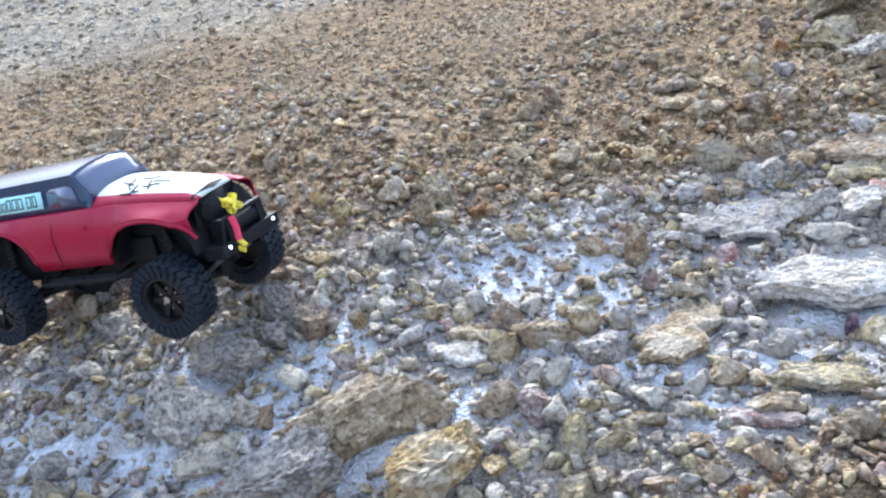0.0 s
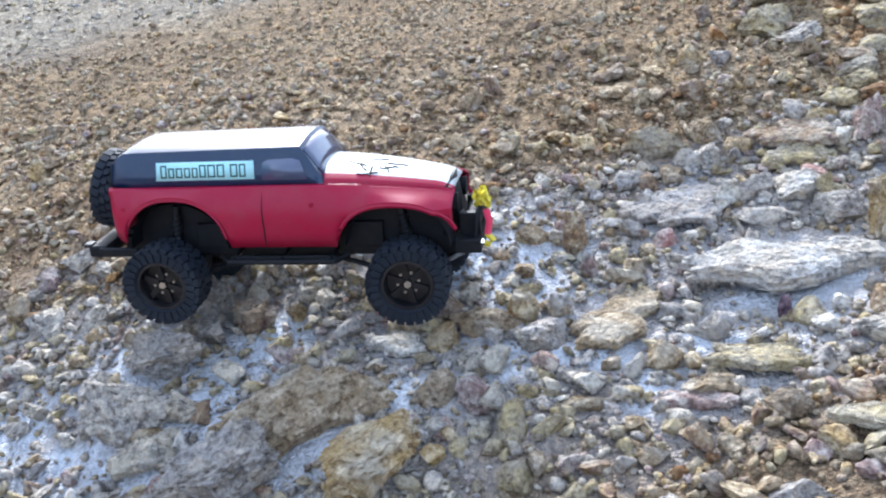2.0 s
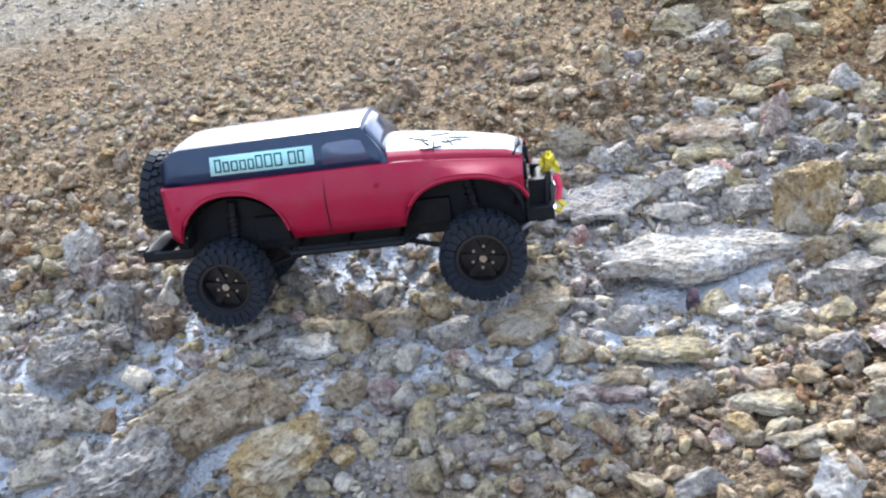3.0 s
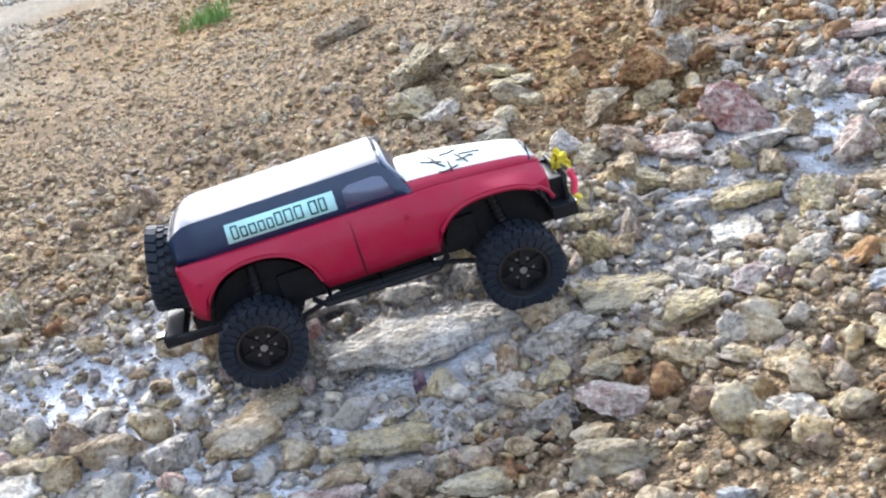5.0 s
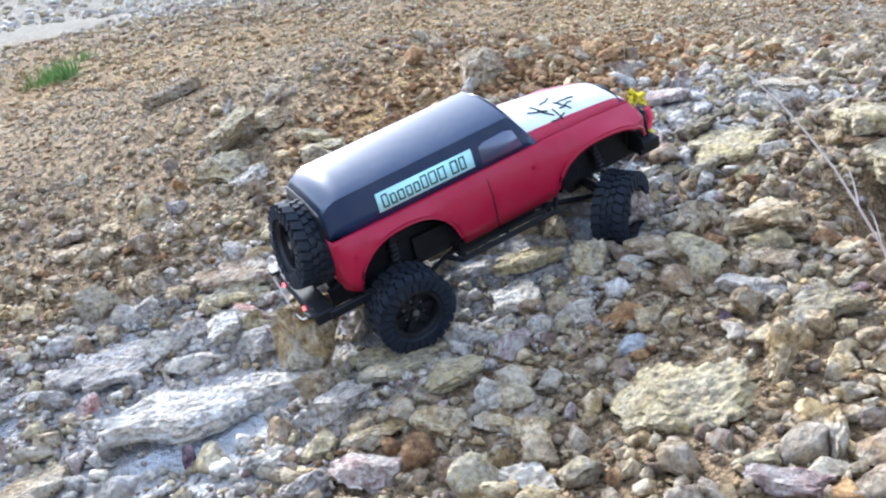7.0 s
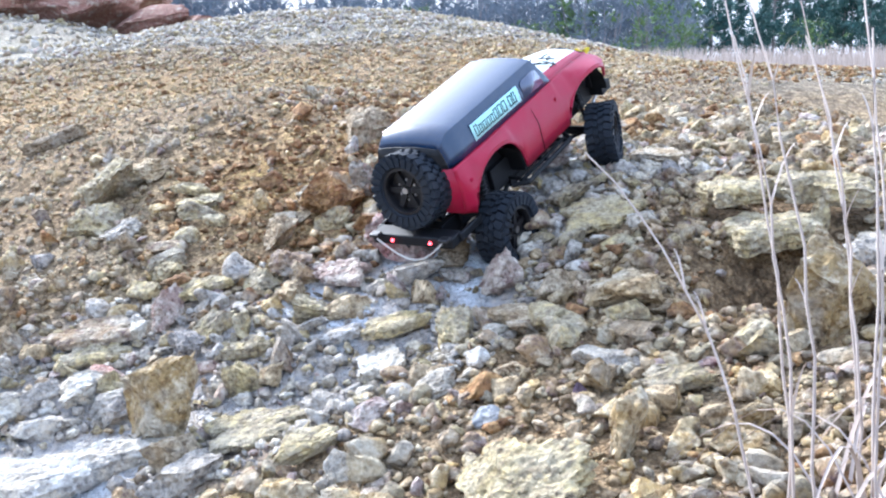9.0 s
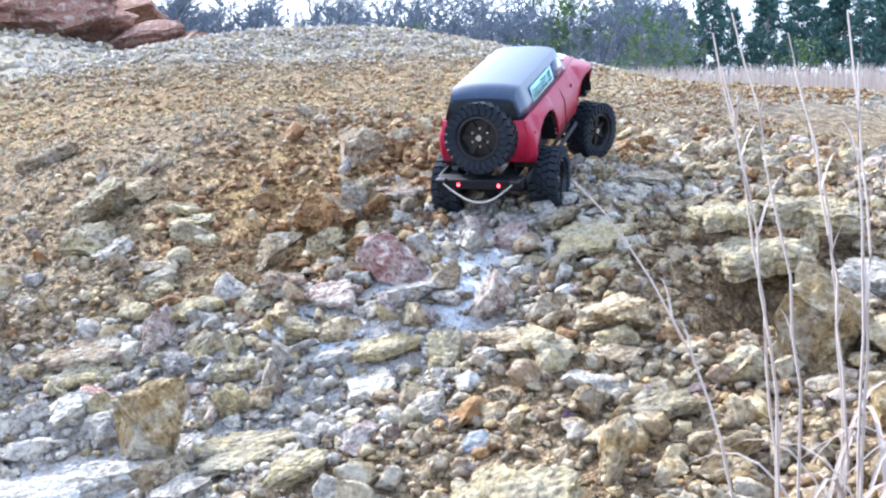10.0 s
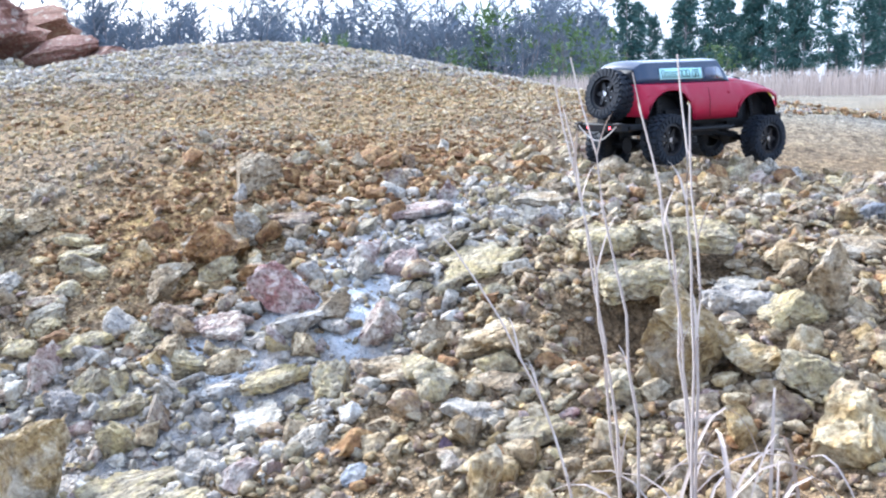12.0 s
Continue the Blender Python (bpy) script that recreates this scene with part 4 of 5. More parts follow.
            for xa, xb, za, zb in ((x, x + e, z0, z1), (x + wd - e, x + wd, z0, z1), (x + e, x + wd - e, z0, z0 + e), (x + e, x + wd - e, z1 - e, z1)):
                q = [(xa, s * (skin(za) + 0.001), za), (xb, s * (skin(za) + 0.001), za), (xb, s * (skin(zb) + 0.001), zb), (xa, s * (skin(zb) + 0.001), zb)]
                bm.faces.new([bm.verts.new(v) for v in q])
            x += wd + 0.0022
        part("lettering", bm, INK, decal, thick=0.0003)
    # hood
    bm = bmesh.new()
    secs = []
    for i in range(25):
        k = i / 24
        x = 0.203 + 0.153 * k
        w = 0.0665 - 0.022 * k ** 1.5
        z = BELT + 0.0005 - 0.016 * k ** 1.6
        lift = 0.014 * (1 - 0.35 * k) * (1 - max(0, (k - 0.86) / 0.14) ** 2 * 0.9)
        secs.append([(x, w * u, z + lift * (1 - abs(u) ** 2.6)) for u in [-1 + 2 * j / 16 for j in range(17)]])
    loft(bm, secs)
    for i, f in enumerate(bm.faces):
        f.material_index = 1 if i % 16 in (0, 1, 14, 15) else 0
    hood = part("hood", bm, [WHITE, RED], car, "off-white hood with red edges and black scribbled marks", thick=0.0015)
    rnd = random.Random(9)
    for i in range(9):
        bm = bmesh.new()
        x0, y0, a = rnd.uniform(0.24, 0.325), rnd.uniform(-0.045, 0.01), rnd.uniform(0, 3.14)
        pts = []
        for j in range(5):
            x = x0 + math.cos(a) * (j - 2) * 0.006
            y = y0 + math.sin(a) * (j - 2) * 0.006 + rnd.uniform(-0.002, 0.002)
            k = (x - 0.203) / 0.153
            w = 0.0665 - 0.022 * k ** 1.5
            pts.append((x, y, BELT + 0.0008 - 0.016 * k ** 1.6 + 0.014 * (1 - 0.35 * k) * (1 - min(1, abs(y / w)) ** 2.6)))
        tube(bm, pts, 0.0011, 5)
        part("hood_mark", bm, BLACK, hood)
    # nose: dark grille panel, lamps, bumper and winch
    bm = bmesh.new()
    loft(bm, [[(0.366, -0.055, 0.112), (0.371, -0.05, 0.14), (0.369, -0.044, 0.166)], [(0.374, 0, 0.110), (0.379, 0, 0.14), (0.374, 0, 0.172)], [(0.366, 0.055, 0.112), (0.371, 0.05, 0.14), (0.369, 0.044, 0.166)]])
    grille = part("grille", bm, BLACK, car, "black grille panel", thick=0.004)
    for s in (-1, 1):
        bm = bmesh.new()
        tube(bm, [(0.368, s * 0.036, 0.145), (0.380, s * 0.036, 0.145)], 0.011, 14)
        part("headlight", bm, BLACK, grille)
        bm = bmesh.new()
        tube(bm, [(0.405, s * 0.052, 0.104), (0.408, s * 0.052, 0.104)], 0.0022, 10)
        part("bumper_light", bm, BEAM, car, "small lit bumper lamp")
    bm = bmesh.new()
    box(bm, 0.376, 0.406, -0.066, 0.066, 0.094, 0.109)
    tube(bm, [(0.398, -0.05, 0.108), (0.402, -0.042, 0.134), (0.402, 0.042, 0.134), (0.398, 0.05, 0.108)], 0.0035, 8)
    part("front_bumper", bm, BLACK, car, "black steel front bumper with hoop", bevel=0.002)
    for s in (-1, 1):
        bm = bmesh.new()
        tube(bm, [(0.394, s * 0.045, 0.095), (0.345, s * 0.047, 0.070)], 0.0026, 8)
        part("bumper_strut", bm, STEEL, car, "bare metal strut")
    bm = bmesh.new()
    tube(bm, [(0.392, -0.03, 0.121), (0.392, 0.03, 0.121)], 0.011, 14)
    box(bm, 0.38, 0.404, -0.042, -0.03, 0.108, 0.134)
    box(bm, 0.38, 0.404, 0.03, 0.042, 0.108, 0.134)
    part("winch", bm, BLACK, car, bevel=0.001)
    bm = bmesh.new()
    rnd = random.Random(2)
    pts = [(0.405 + 0.008 * math.sin(1.9 * i), -0.020 + 0.012 * math.cos(2.3 * i), 0.146 + 0.009 * math.sin(2.7 * i + 1)) for i in range(14)]
    tube(bm, pts, 0.0042, 6)
    part("tow_strap", bm, YELLOW, car, "bundled yellow tow strap")
    bm = bmesh.new()
    tube(bm, [(0.410, -0.036, 0.108), (0.417, -0.035, 0.100), (0.412, -0.033, 0.094), (0.404, -0.034, 0.097)], 0.0036, 6)
    part("tow_hook", bm, YELLOW, car, "yellow hook at the strap's end")
    bm = bmesh.new()
    tube(bm, [(0.411, -0.036, 0.136), (0.414, -0.037, 0.122), (0.411, -0.036, 0.108)], 0.0042, 6)
    part("strap_tail", bm, PINK, car, "pink-red end of the tow strap")
    # chassis
    bm = bmesh.new()
    for s in (-1, 1):
        box(bm, -0.065, 0.375, s * 0.030 - 0.003, s * 0.030 + 0.003, 0.083, 0.106)
    box(bm, 0.10, 0.21, -0.036, 0.036, 0.074, 0.084)
    box(bm, 0.04, 0.27, -0.052, 0.052, 0.100, 0.128)
    part("chassis", bm, BLACK, car, "black ladder frame with skid plate", bevel=0.001)
    for s in (-1, 1):
        for c in (0.026, 0.291):
            bm = bmesh.new()
            loft(bm, [[(c + 0.062 * math.cos(a), s * y, 0.106 + 0.054 * math.sin(a)) for y in (0.042, 0.078)] for a in [math.pi * i / 12 for i in range(13)]])
            box(bm, c - 0.06, c + 0.06, min(s * 0.040, s * 0.044), max(s * 0.040, s * 0.044), 0.09, 0.165)
            part("inner_fender", bm, BLACK, car)
        bm = bmesh.new()
        tube(bm, [(0.072, s * 0.060, 0.092), (0.085, s * 0.080, 0.090), (0.215, s * 0.080, 0.090), (0.228, s * 0.060, 0.092)], 0.0036, 8)
        tube(bm, [(0.085, s * 0.068, 0.0915), (0.215, s * 0.068, 0.0915)], 0.003, 8)
        for x in (0.09, 0.15, 0.21):
            tube(bm, [(x, s * 0.08, 0.090), (x, s * 0.03, 0.094)], 0.0026, 6)
        part("rock_slider", bm, BLACK, car, "black tubular side step")
        for ax, mid in ((0.006, 0.11), (0.303, 0.20)):
            bm = bmesh.new()
            tube(bm, [(ax, s * 0.045, HUB_Z - 0.004), (mid, s * 0.028, 0.080)], 0.0032, 8)
            part("suspension_link", bm, BLACK, car)
            bm = bmesh.new()
            top, low = Vector((ax + (0.012 if ax < 0.1 else -0.012), s * 0.050, 0.150)), Vector((ax + 0.004, s * 0.056, 0.070))
            tube(bm, [low, low.lerp(top, 0.6)], 0.0028, 8)
            tube(bm, [low.lerp(top, 0.5), top], 0.005, 10)
            shock = part("shock_absorber", bm, BLACK, car)
            bm = bmesh.new()
            turns = [low.lerp(top, 0.1 + 0.75 * i / 84) + Vector((0.0068 * math.cos(i * 0.75), 0.0068 * math.sin(i * 0.75), 0)) for i in range(85)]
            tube(bm, turns, 0.0009, 4)
            part("coil_spring", bm, RING, shock, "thin metal coil")
    for ax in (0.006, 0.303):
        bm = bmesh.new()
        tube(bm, [(ax, -0.072, HUB_Z), (ax, 0.072, HUB_Z)], 0.0065, 10)
        tube(bm, [(ax - 0.016, 0.012, HUB_Z), (ax, 0.012, HUB_Z), (ax + 0.016, 0.012, HUB_Z)], 0.0155, 12, 0.012)
        part("axle", bm, BLACK, car)
    # tail: bumper, lamps, cord, spare wheel, aerial
    bm = bmesh.new()
    box(bm, -0.096, -0.072, -0.072, 0.072, 0.094, 0.108)
    for s in (-1, 1):
        box(bm, -0.080, -0.030, s * 0.074 - 0.003, s * 0.074 + 0.003, 0.096, 0.107)
    part("rear_bumper", bm, BLACK, car, "black rear bumper with swing-out carrier", bevel=0.002)
    for s in (-1, 1):
        bm = bmesh.new()
        tube(bm, [(-0.095, s * 0.034, 0.101), (-0.098, s * 0.034, 0.101)], 0.0023, 10)
        part("tail_light", bm, LAMP, car, "small glowing red tail light")
        bm = bmesh.new()
        box(bm, -0.103, -0.092, s * 0.062 - 0.008, s * 0.062 + 0.008, 0.106, 0.110)
        part("shackle", bm, RING, car, "bare metal recovery shackle", bevel=0.001)
    bm = bmesh.new()
    tube(bm, [(-0.101, -0.058 + 0.116 * i / 16, 0.104 - 0.026 * math.sin(math.pi * i / 16)) for i in range(17)], 0.0012, 6)
    part("safety_cord", bm, CORD, car, "thin white cord slung across the bumper")
    bm = bmesh.new()
    box(bm, -0.074, -0.052, -0.012, 0.012, 0.105, 0.172)
    part("carrier_post", bm, BLACK, car)
    spare = make_wheel("spare_wheel", -1, car)
    spare.matrix_basis = pose(-0.061, -0.002, 0.160, -11, 0, -90)
    for ob in car.children_recursive:
        if ob.type == "MESH" and ob.parent is not spare and ob.parent.parent is not spare:
            ob.data.transform(Matrix.Translation((0.0054, 0, 0)) @ Matrix.Diagonal((0.965, 0.83, 1, 1)))
    for ob in car.children:
        if ob.name.split(".")[0] in ("grille", "bumper_light", "front_bumper", "bumper_strut", "winch", "tow_strap", "tow_hook", "strap_tail"):
            ob.location.x = -0.020
    wheels = {}
    for nm, x, s in (("rear_right", REAR_X, -1), ("front_right", FRONT_X, -1), ("rear_left", REAR_X, 1), ("front_left", FRONT_X, 1)):
        wheels[nm] = make_wheel("wheel", s, car)
        wheels[nm].location = (x, s * TRACK, HUB_Z)
    tagged(car, "red, navy and white radio-controlled model truck with knobbly tyres", "model car")
    return car, wheels


CAR, WHEELS = make_car()


# ---- distance: field, thicket, pines, clay bank ----
def leaf_mat(name, a, b_, rough=0.8):
    m, nt, b = node_mat(name, rough, 0, 0.2)
    rnd = nt.nodes.new("ShaderNodeNewGeometry").outputs["Random Per Island"]
    link(nt, ramp(nt, rnd, [(0, a), (1, b_)]), b.inputs["Base Color"])
    return m


# distance haze is put into the colours: bluer needles and twigs, paler bark
NEEDLES = leaf_mat("hazy_pine_needles", (0.035, 0.085, 0.085), (0.07, 0.14, 0.125))
BARK = leaf_mat("grey_bark", (0.15, 0.14, 0.15), (0.27, 0.25, 0.26))
TWIG = leaf_mat("hazy_bare_twigs", (0.10, 0.13, 0.17), (0.19, 0.22, 0.27))
STRAW = leaf_mat("dry_straw", (0.38, 0.31, 0.27), (0.60, 0.51, 0.45))
GREEN = leaf_mat("young_grass", (0.10, 0.20, 0.05), (0.22, 0.34, 0.10))
SHRUB = leaf_mat("green_shrub", (0.07, 0.12, 0.05), (0.14, 0.21, 0.08))


def polar(az, d):
    return 0.4 + d * math.sin(radians(az)), d * math.cos(radians(az))


def clump(bm, c, size, n, rng, flat=0.6):
    """Loose spray of narrow leaf blades."""
    for _ in range(n):
        d = Vector(rng.normal(size=3))
        d.normalize()
        p = c + d * size * rng.uniform(0.2, 1) * Vector((1, 1, flat)).length / 1.6
        a = Vector(rng.normal(size=3)).normalized() * size * rng.uniform(0.25, 0.5)
        b = a.cross(d).normalized() * size * rng.uniform(0.06, 0.14)
        bm.faces.new([bm.verts.new(q) for q in (p - a, p + b, p + a, p - b)])


def make_pine(h, seed):
    rng = np.random.default_rng(seed)
    tree = new("pine_tree")
    bm = bmesh.new()
    tube(bm, [(0, 0, -0.3), (0.02 * h * rng.normal() * 0.3, 0, h * 0.5), (0, 0, h)], h * 0.017, 7, h * 0.003)
    crown = bmesh.new()
    k = int(34 + 10 * rng.random())
    for i in range(k):
        z = h * (0.2 + 0.8 * (i + rng.random()) / k)
        L = h * 0.24 * (1 - (z / h - 0.2) / 0.85) ** 0.8 * rng.uniform(0.55, 1.15) + 0.03 * h
        a = rng.uniform(0, 2 * math.pi)
        tip = Vector((math.cos(a) * L, math.sin(a) * L, z + L * rng.uniform(-0.05, 0.35)))
        tube(bm, [(0, 0, z), tip], h * 0.004, 4, h * 0.0012)
        for t in np.linspace(0.3, 1.05, 5):
            clump(crown, Vector((0, 0, z)).lerp(tip, t) + Vector(rng.normal(size=3)) * 0.015 * h, h * 0.07, 14, rng, 0.5)
    part("trunk", bm, BARK, tree)
    part("crown", crown, NEEDLES, tree, "dark green open needle crown", smooth=False)
    return tagged(tree, "dark green pine with open uneven crown", "tree", "pines beyond the field")


def make_bare(h, seed):
    rng = np.random.default_rng(seed)
    tree = new("bare_tree")
    bm, tw = bmesh.new(), bmesh.new()
    for s in range(3):
        base = Vector((rng.normal() * 0.05 * h, rng.normal() * 0.05 * h, -0.2))
        top = base + Vector((rng.normal() * 0.12 * h, rng.normal() * 0.12 * h, h * rng.uniform(0.75, 1)))
        tube(bm, [base, base.lerp(top, 0.5) + Vector(rng.normal(size=3)) * 0.02 * h, top], h * 0.011, 5, h * 0.002)
        for i in range(22):
            p = base.lerp(top, rng.uniform(0.15, 1))
            d = Vector((rng.normal(), rng.normal(), rng.uniform(0.3, 1.4))).normalized()
            L = h * rng.uniform(0.10, 0.26)
            q = p + d * L
            tube(tw, [p, q], h * 0.0065, 3, h * 0.0025)
            for j in range(6):
                r = p.lerp(q, rng.uniform(0.3, 1))
                e = (d + Vector(rng.normal(size=3)) * 0.6).normalized()
                tube(tw, [r, r + e * L * rng.uniform(0.3, 0.7)], h * 0.0045, 3, h * 0.0018)
    part("trunk", bm, BARK, tree)
    part("twig_mass", tw, TWIG, tree, "fine leafless twigs, blue-grey from painted-in haze", smooth=False)
    return tagged(tree, "leafless grey deciduous tree in a dense thicket", "tree", "thicket beyond the ridge")


def plant_trees():
    rng = np.random.default_rng(77)
    pines = [make_pine(8.0, s) for s in (1, 2, 3, 4)]
    for i in range(36):
        az = 35 + 23 * (i + rng.random()) / 36
        d = rng.uniform(70, 100)
        sc = d / 85 * rng.uniform(0.75, 1.15)
        if rng.random() < 0.12:
            sc *= 0.6
        m = pose(*polar(az, d), FIELD, 0, 0, rng.uniform(0, 360)) @ Matrix.Diagonal((sc, sc, sc, 1))
        if i < 4:
            pines[i].matrix_basis = m
        else:
            o = copy_thing(pines[i % 4], m)
            o.matrix_basis = m
    bares = [make_bare(6.5, s) for s in (21, 22, 23, 24)]
    for i in range(150):
        az = 0 + 38 * (i + rng.random()) / 150
        d = rng.uniform(55, 85)
        sc = d / 70 * rng.uniform(0.55, 1.2)
        m = pose(*polar(az, d), FIELD, 0, 0, rng.uniform(0, 360)) @ Matrix.Diagonal((sc, sc, sc, 1))
        if i < 4:
            bares[i].matrix_basis = m
        else:
            o = copy_thing(bares[i % 4], m)
            o.matrix_basis = m
    for az, d, h in ((22, 50, 3.4), (19.5, 52, 2.8), (29, 48, 2.6), (35.5, 46, 3.6), (37.5, 44, 2.6), (44, 45, 2.2), (31.5, 60, 6.0)):
        bush = new("green_bush")
        bm, st = bmesh.new(), bmesh.new()
        for k in range(46):
            c = Vector((rng.normal() * 0.22 * h, rng.normal() * 0.22 * h, h * rng.uniform(0.15, 0.95)))
            clump(bm, c, 0.12 * h, 12, rng)
        for k in range(5):
            tube(st, [(0, 0, -0.1), (rng.normal() * 0.15 * h, rng.normal() * 0.15 * h, h * 0.8)], 0.01 * h, 4, 0.003 * h)
        part("stem", st, BARK, bush)
        part("leaves", bm, SHRUB, bush, smooth=False)
        bush.location = (*polar(az, d), FIELD)
        tagged(bush, "yellow-green leafy shrub among bare trees", "bush")


plant_trees()


def dry_field():
    """Tall dead grass in a band across the field."""
    rng = np.random.default_rng(8)
    V, F = [], []
    for i in range(7000):
        az, d = rng.uniform(27, 60), rng.uniform(16, 34)
        x, y = polar(az, d)
        h = 0.55 * rng.uniform(0.4, 1.1) * d / 22
        a = rng.uniform(0, 6.28)
        w, l = 0.012 * d / 22, 0.25 * h * rng.uniform(0, 1)
        z = FIELD
        k = len(V)
        c, s = math.cos(a), math.sin(a)
        V += [(x - w, y, z - 0.1), (x + w, y, z - 0.1), (x + w * 0.7 + c * l * 0.4, y + s * l * 0.4, z + h * 0.6), (x - w * 0.7 + c * l * 0.4, y + s * l * 0.4, z + h * 0.6), (x + c * l, y + s * l, z + h)]
        F += [(k, k + 1, k + 2, k + 3), (k + 3, k + 2, k + 4)]
    tagged(new("dry_grass", mesh_from("dry_grass", V, F, [STRAW])), "band of tall pale dead grass on the field", "grass", kind="stuff")


dry_field()


def tuft(x, y, n, h, mat, name, label, seed):
    rng = np.random.default_rng(seed)
    bm = bmesh.new()
    for i in range(n):
        a, l = rng.uniform(0, 6.28), rng.uniform(0.2, 1) * h
        b = Vector((x + rng.normal() * h * 0.5, y + rng.normal() * h * 0.5, 0))
        b.z = float(surface(b.x, b.y)) - 0.004
        t = b + Vector((math.cos(a) * l * 0.6, math.sin(a) * l * 0.6, l))
        side = Vector((-math.sin(a), math.cos(a), 0)) * h * 0.02
        m = b.lerp(t, 0.55) + Vector((0, 0, l * 0.12))
        v = [bm.verts.new(p) for p in (b - side, b + side, m + side * 0.8, m - side * 0.8, t)]
        bm.faces.new(v[:4])
        bm.faces.new((v[3], v[2], v[4]))
    ob = part(name, bm, mat, None, smooth=False)
    tagged(ob, label, "grass", kind="stuff")


def clay_bank():
    """A red mudstone bank above a grey mound, beyond the left end of the ridge."""
    rng = np.random.default_rng(15)
    m1 = rock_mat("red_mudstone", (0.30, 0.15, 0.12), (0.38, 0.24, 0.19), (0.10, 0.05, 0.05))
    for i in range(17):
        az, up = -9 + 20.5 * (i % 9 + 0.3 * rng.random()) / 9, i // 9
        d = 10.6 + 0.9 * up + 0.5 * rng.random()
        wdt, h = rng.uniform(0.9, 1.7), rng.uniform(0.3, 0.5)
        if up and az > 7:
            continue
        v, fc = chipped(rng, 4, 9, 0.07, 0.03, 0.4)
        v = v * (wdt * 0.55, wdt * 0.45, h * 0.6)
        ob = new("mudstone_boulder", mesh_from("mudstone_boulder", v, fc.tolist(), [m1]))
        x, y = polar(az, d)
        ob.matrix_world = pose(x, y, float(surface(x, y)) + 0.10 + 0.38 * up, rng.uniform(-8, 8), rng.uniform(-16, 16), -az)
        tagged(ob, "large reddish-brown mudstone boulder on the bank", "boulder", "boulders of the red bank")


clay_bank()


def reed(x, y, h, lean_x, lean_y, seed, bend=0.0):
    """One dead reed stem with a frayed head and a few dry leaves."""
    rng = np.random.default_rng(seed)
    r = new("reed")
    z = float(surface(x, y)) - 0.01
    bm = bmesh.new()
    pts = [Vector((lean_x * k * k + rng.normal() * 0.0015, lean_y * k * k + rng.normal() * 0.0015, h * k - bend * k ** 4)) for k in np.linspace(0, 1, 12)]
    tube(bm, pts, 0.0012, 6, 0.0006)
    part("stem", bm, STRAW, r)
    for j in range(3):
        k = rng.uniform(0.25, 0.95)
        p = pts[int(k * 11)]
        bm = bmesh.new()
        a = rng.uniform(0, 6.28)
        L = rng.uniform(0.05, 0.13) * min(1.0, h * 2)
        side = Vector((-math.sin(a), math.cos(a), 0)) * 0.0012
        prev = None
        for q in np.linspace(0, 1, 6):
            c = p + Vector((math.cos(a) * L * 0.25 * q, math.sin(a) * L * 0.25 * q, L * (q - 0.45 * q * q)))
            row = [bm.verts.new(c - side * (1 - q * 0.8)), bm.verts.new(c + side * (1 - q * 0.8))]
            if prev:
                bm.faces.new((prev[0], prev[1], row[1], row[0]))
            prev = row
        part("leaf_blade", bm, STRAW, r, smooth=False)
    r.location = (x, y, z)
    return tagged(r, "tall dead straw-coloured reed stem", "reed", "dead reeds by the gully")


def leaf_clump(x, y, n, seed):
    """A clump of long dead leaves that arch over and trail to the ground."""
    rng = np.random.default_rng(seed)
    c = new("dry_grass_clump")
    for i in range(n):
        bm = bmesh.new()
        a, L, up = rng.uniform(0, 6.28), rng.uniform(0.07, 0.17), rng.uniform(0.04, 0.11)
        side = Vector((-math.sin(a), math.cos(a), 0)) * rng.uniform(0.0012, 0.0026)
        b0 = Vector((rng.normal() * 0.02, rng.normal() * 0.02, 0))
        prev = None
        for k in np.linspace(0, 1, 9):
            p = b0 + Vector((math.cos(a) * L * k, math.sin(a) * L * k, up * 4 * k * (1 - k) * (1 - 0.3 * k) + 0.02 * k))
            w = side * (1 - 0.85 * k)
            row = [bm.verts.new(p - w), bm.verts.new(p + w), bm.verts.new(p + Vector((0, 0, -0.0006)))]
            if prev:
                bm.faces.new((prev[0], prev[2], row[2], row[0]))
                bm.faces.new((prev[2], prev[1], row[1], row[2]))
            prev = row
        part("leaf_blade", bm, STRAW, c, smooth=False)
    c.location = (x, y, float(surface(x, y)) - 0.004)
    tagged(c, "clump of pale dead arching grass leaves", "grass clump")


# ---- reeds and tufts ----
reed(0.892, 0.409, 0.351, 0.024, 0.113, 31, 0)
reed(0.895, 0.415, 0.328, 0.028, 0.104, 32, 0)
reed(0.897, 0.394, 0.361, 0.028, 0.117, 33, 0)
reed(0.996, 0.460, 0.339, 0.011, 0.087, 36, 0)
reed(0.964, 0.424, 0.315, 0.050, 0.121, 37, 0)
reed(0.917, 0.371, 0.352, 0.061, 0.091, 38, 0)
reed(0.916, 0.368, 0.318, 0.070, 0.091, 39, 0)
reed(0.875, 0.419, 0.272, -0.030, 0.160, 40, 0.02)

leaf_clump(0.955, 0.40, 9, 51)
leaf_clump(1.01, 0.385, 8, 52)
leaf_clump(0.90, 0.37, 12, 55)
tuft(0.26, 3.48, 300, 0.08, GREEN, "grass_tuft", "small fresh green grass tuft on the slope", 53)
tuft(0.34, 3.80, 120, 0.05, GREEN, "grass_tuft", "small fresh green grass tuft on the slope", 56)
tuft(1.27, 1.22, 7, 0.05, STRAW, "dry_sprig", "thin dry sprig growing between stones", 54)


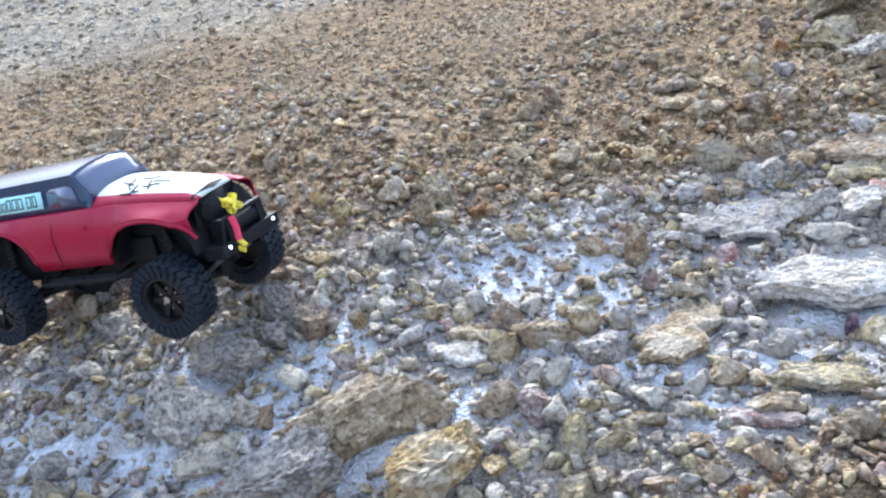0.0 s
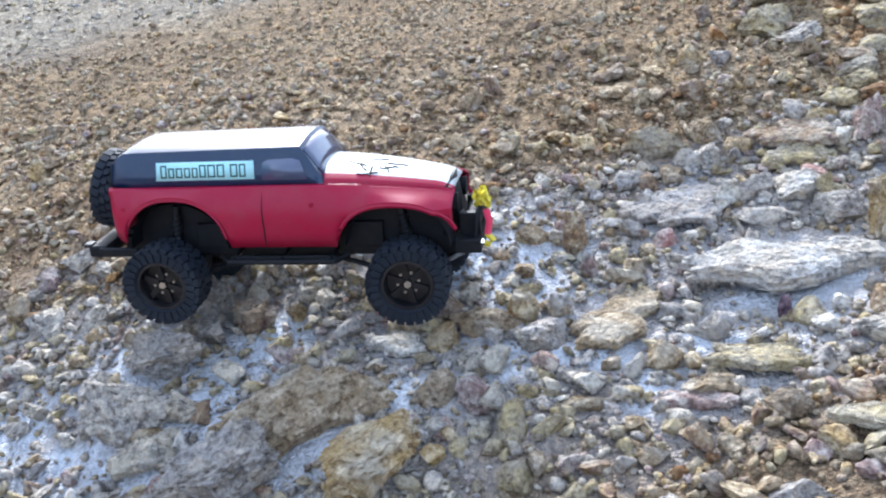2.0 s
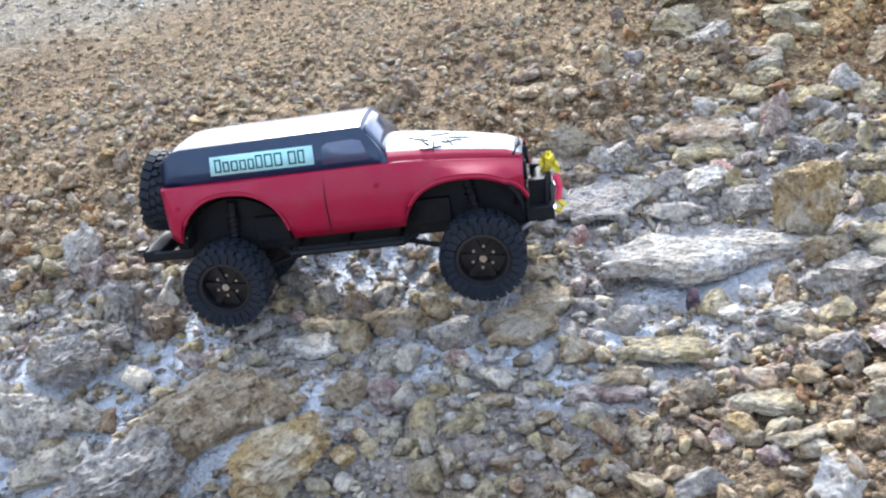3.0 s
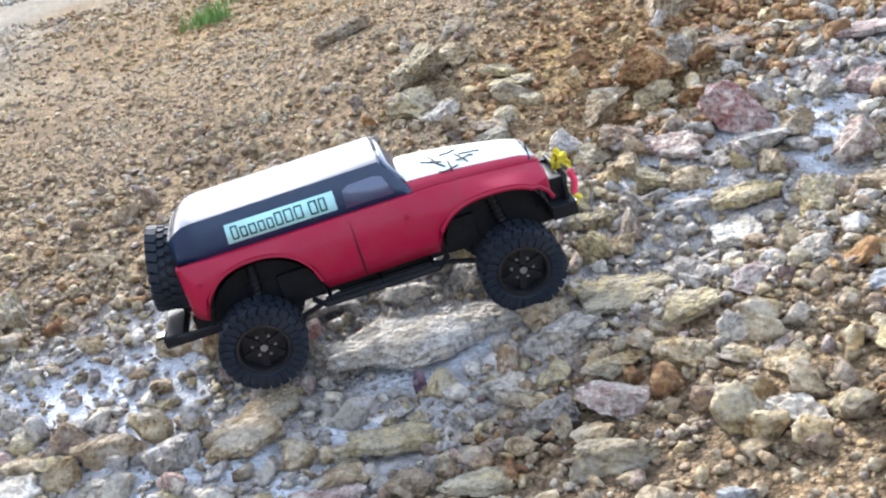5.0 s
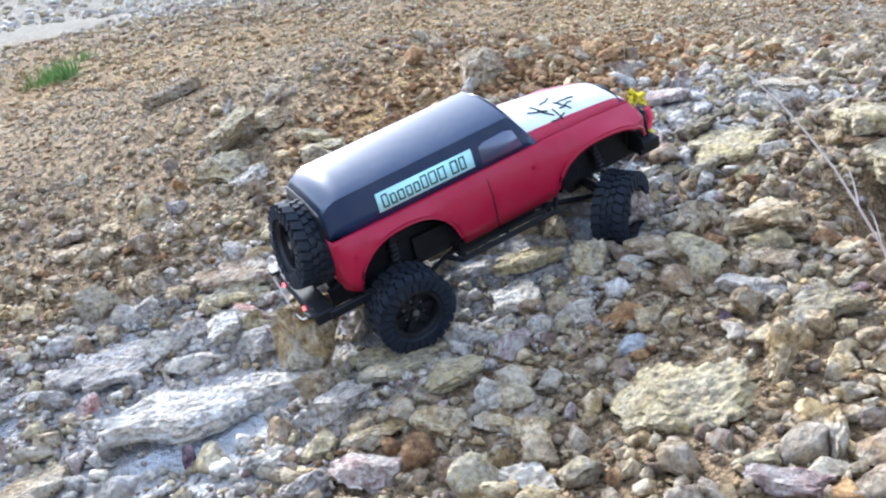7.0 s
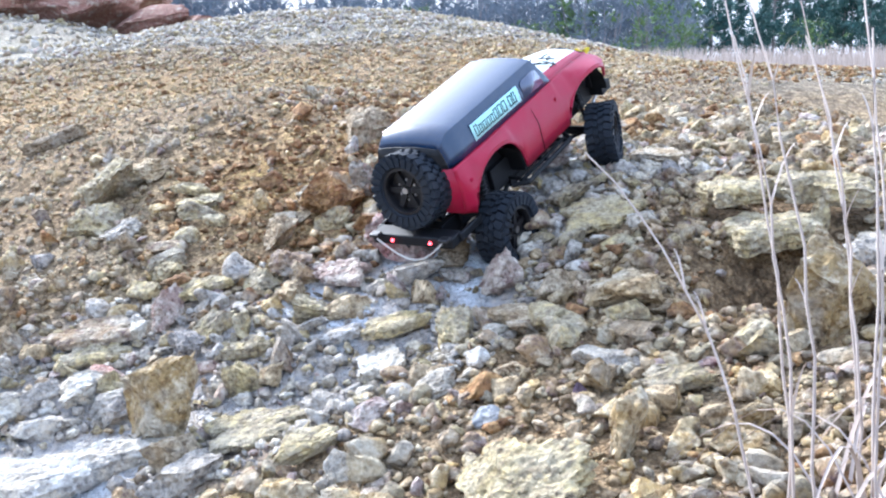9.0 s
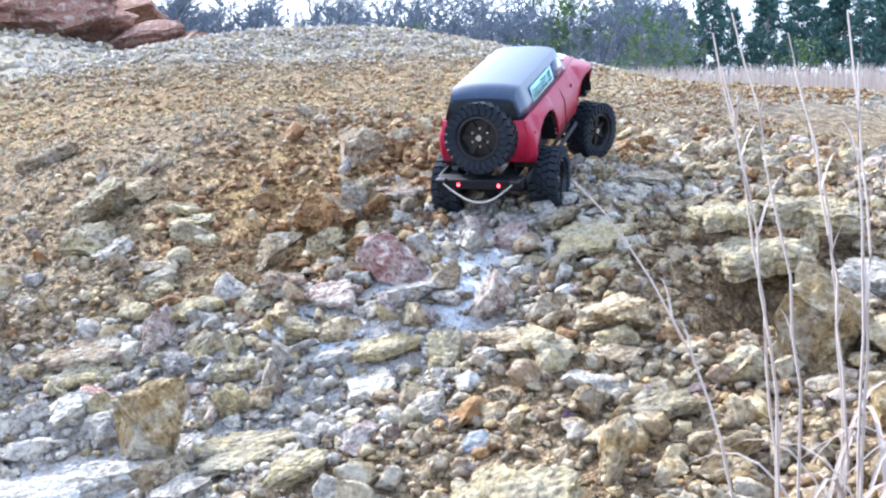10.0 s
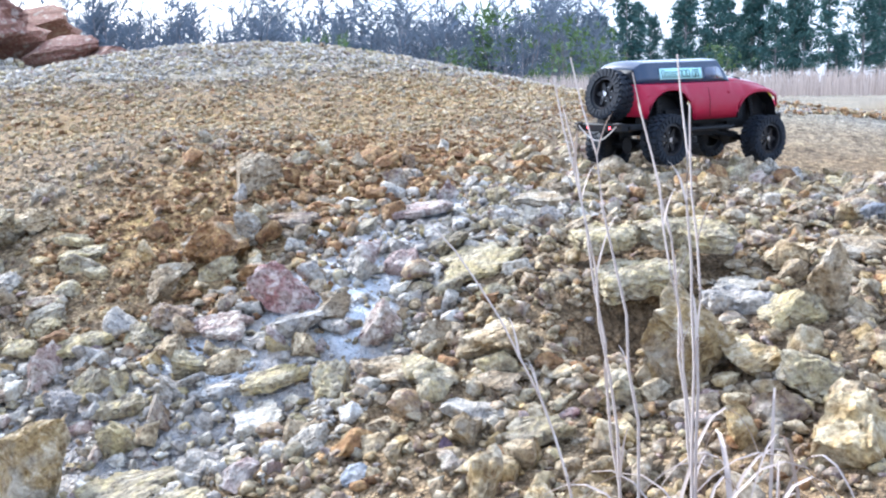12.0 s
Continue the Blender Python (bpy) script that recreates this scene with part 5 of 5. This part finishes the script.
# ---- motion: the car climbs the gully, swings round and drives off over the plateau ----
# seconds, place of the rear axle's middle, heading, climb, lean
DRIVE = [
    (0, -0.533, 1.146, -0.174, -21.2, 14.6, 4.1),
    (0.5, -0.448, 1.122, -0.159, -18.1, 12.6, 4.7),
    (1, -0.376, 1.101, -0.152, -13.6, 9.6, 2.7),
    (1.5, -0.299, 1.089, -0.136, -11.3, 5.8, 2.1),
    (2, -0.240, 1.078, -0.113, -8.6, 4.0, 0.1),
    (2.5, -0.147, 1.069, -0.126, -7.7, 9.2, -1.1),
    (2.7, -0.113, 1.061, -0.116, -8.3, 7.9, -0.8),
    (4.3, 0.179, 1.076, -0.084, -5.0, 14.3, 4.7),
    (4.5, 0.195, 1.064, -0.080, 0.9, 14.2, 4.6),
    (5, 0.301, 1.077, -0.058, -4.2, 12.4, 8.2),
    (5.5, 0.418, 1.079, -0.046, -5.4, 15.8, 10.4),
    (6, 0.515, 1.065, -0.008, -7.1, 13.7, 11.6),
    (6.5, 0.612, 1.040, 0.014, -0.4, 15.4, 19.6),
    (7, 0.688, 1.037, 0.029, 6.5, 17.8, 15.6),
    (7.2, 0.718, 1.049, 0.039, 9.0, 21.5, 17.5),
    (8.8, 0.976, 1.087, 0.117, 27.5, 21.8, -9.0),
    (9, 0.999, 1.107, 0.127, 31.6, 22.7, -1.2),
    (9.5, 1.055, 1.140, 0.164, 46.7, 21.1, 0.2),
    (10, 1.122, 1.221, 0.193, 45.9, 15.8, -0.5),
    (10.5, 1.179, 1.267, 0.216, 33.1, 11.3, -1.2),
    (11, 1.323, 1.373, 0.253, 18.3, 3.8, 3.5),
    (11.5, 1.499, 1.414, 0.266, 9.0, 1.2, 2.7),
    (12, 1.711, 1.408, 0.256, 7.0, 1.0, 0.7),
]
SQUAT = ((0, 0.006, 0.002), (1, 0.008, 0.004), (1.5, 0.011, 0.006), (2.5, 0.004, 0.010), (4.5, 0.004, -0.002), (5, 0.012, 0.003), (5.5, 0.008, -0.003), (6.5, 0.008, 0.001), (7, 0.008, -0.010),
         (9, 0.004, -0.006), (9.5, 0.010, -0.002), (10, 0.012, -0.010), (10.5, 0.016, -0.008), (11, 0.012, -0.002), (12, 0.014, 0.0))
STEER = ((0, 3), (2.5, 5), (4.5, -6), (6, 4), (6.5, 20), (7, 30), (9, 18), (9.5, -5), (10, -24), (11, -20), (11.5, -8), (12, -3))


def along(table, t, col=1):
    return float(np.interp(t, [r[0] for r in table], [r[col] for r in table]))


def motions():
    walk(CAR, [(t, pose(x, y, z, lean, -climb, head)) for t, x, y, z, head, climb, lean in DRIVE])
    times = [0.25 * i for i in range(49)]
    pos = [np.array([along(DRIVE, t, c) for c in (1, 2, 3)]) for t in times]
    rolled = np.concatenate([[0], np.cumsum([np.linalg.norm(b - a) for a, b in zip(pos, pos[1:])])]) / TYRE_R
    for name, wheel in WHEELS.items():
        x, s, col = (REAR_X if "rear" in name else FRONT_X), (-1 if "right" in name else 1), (1 if "rear" in name else 2)
        rows = []
        for t, a in zip(times, rolled):
            dz = along(SQUAT, t, col) * (1 if s < 0 else -0.4) + (0.003 if s > 0 else 0)
            turn = along(STEER, t) if "front" in name else 0
            rows.append((t, Matrix.Translation((x, s * TRACK, HUB_Z + dz)) @ Matrix.Rotation(radians(turn), 4, "Z") @ Matrix.Rotation(float(a), 4, "Y")))
        walk(wheel, rows)


motions()
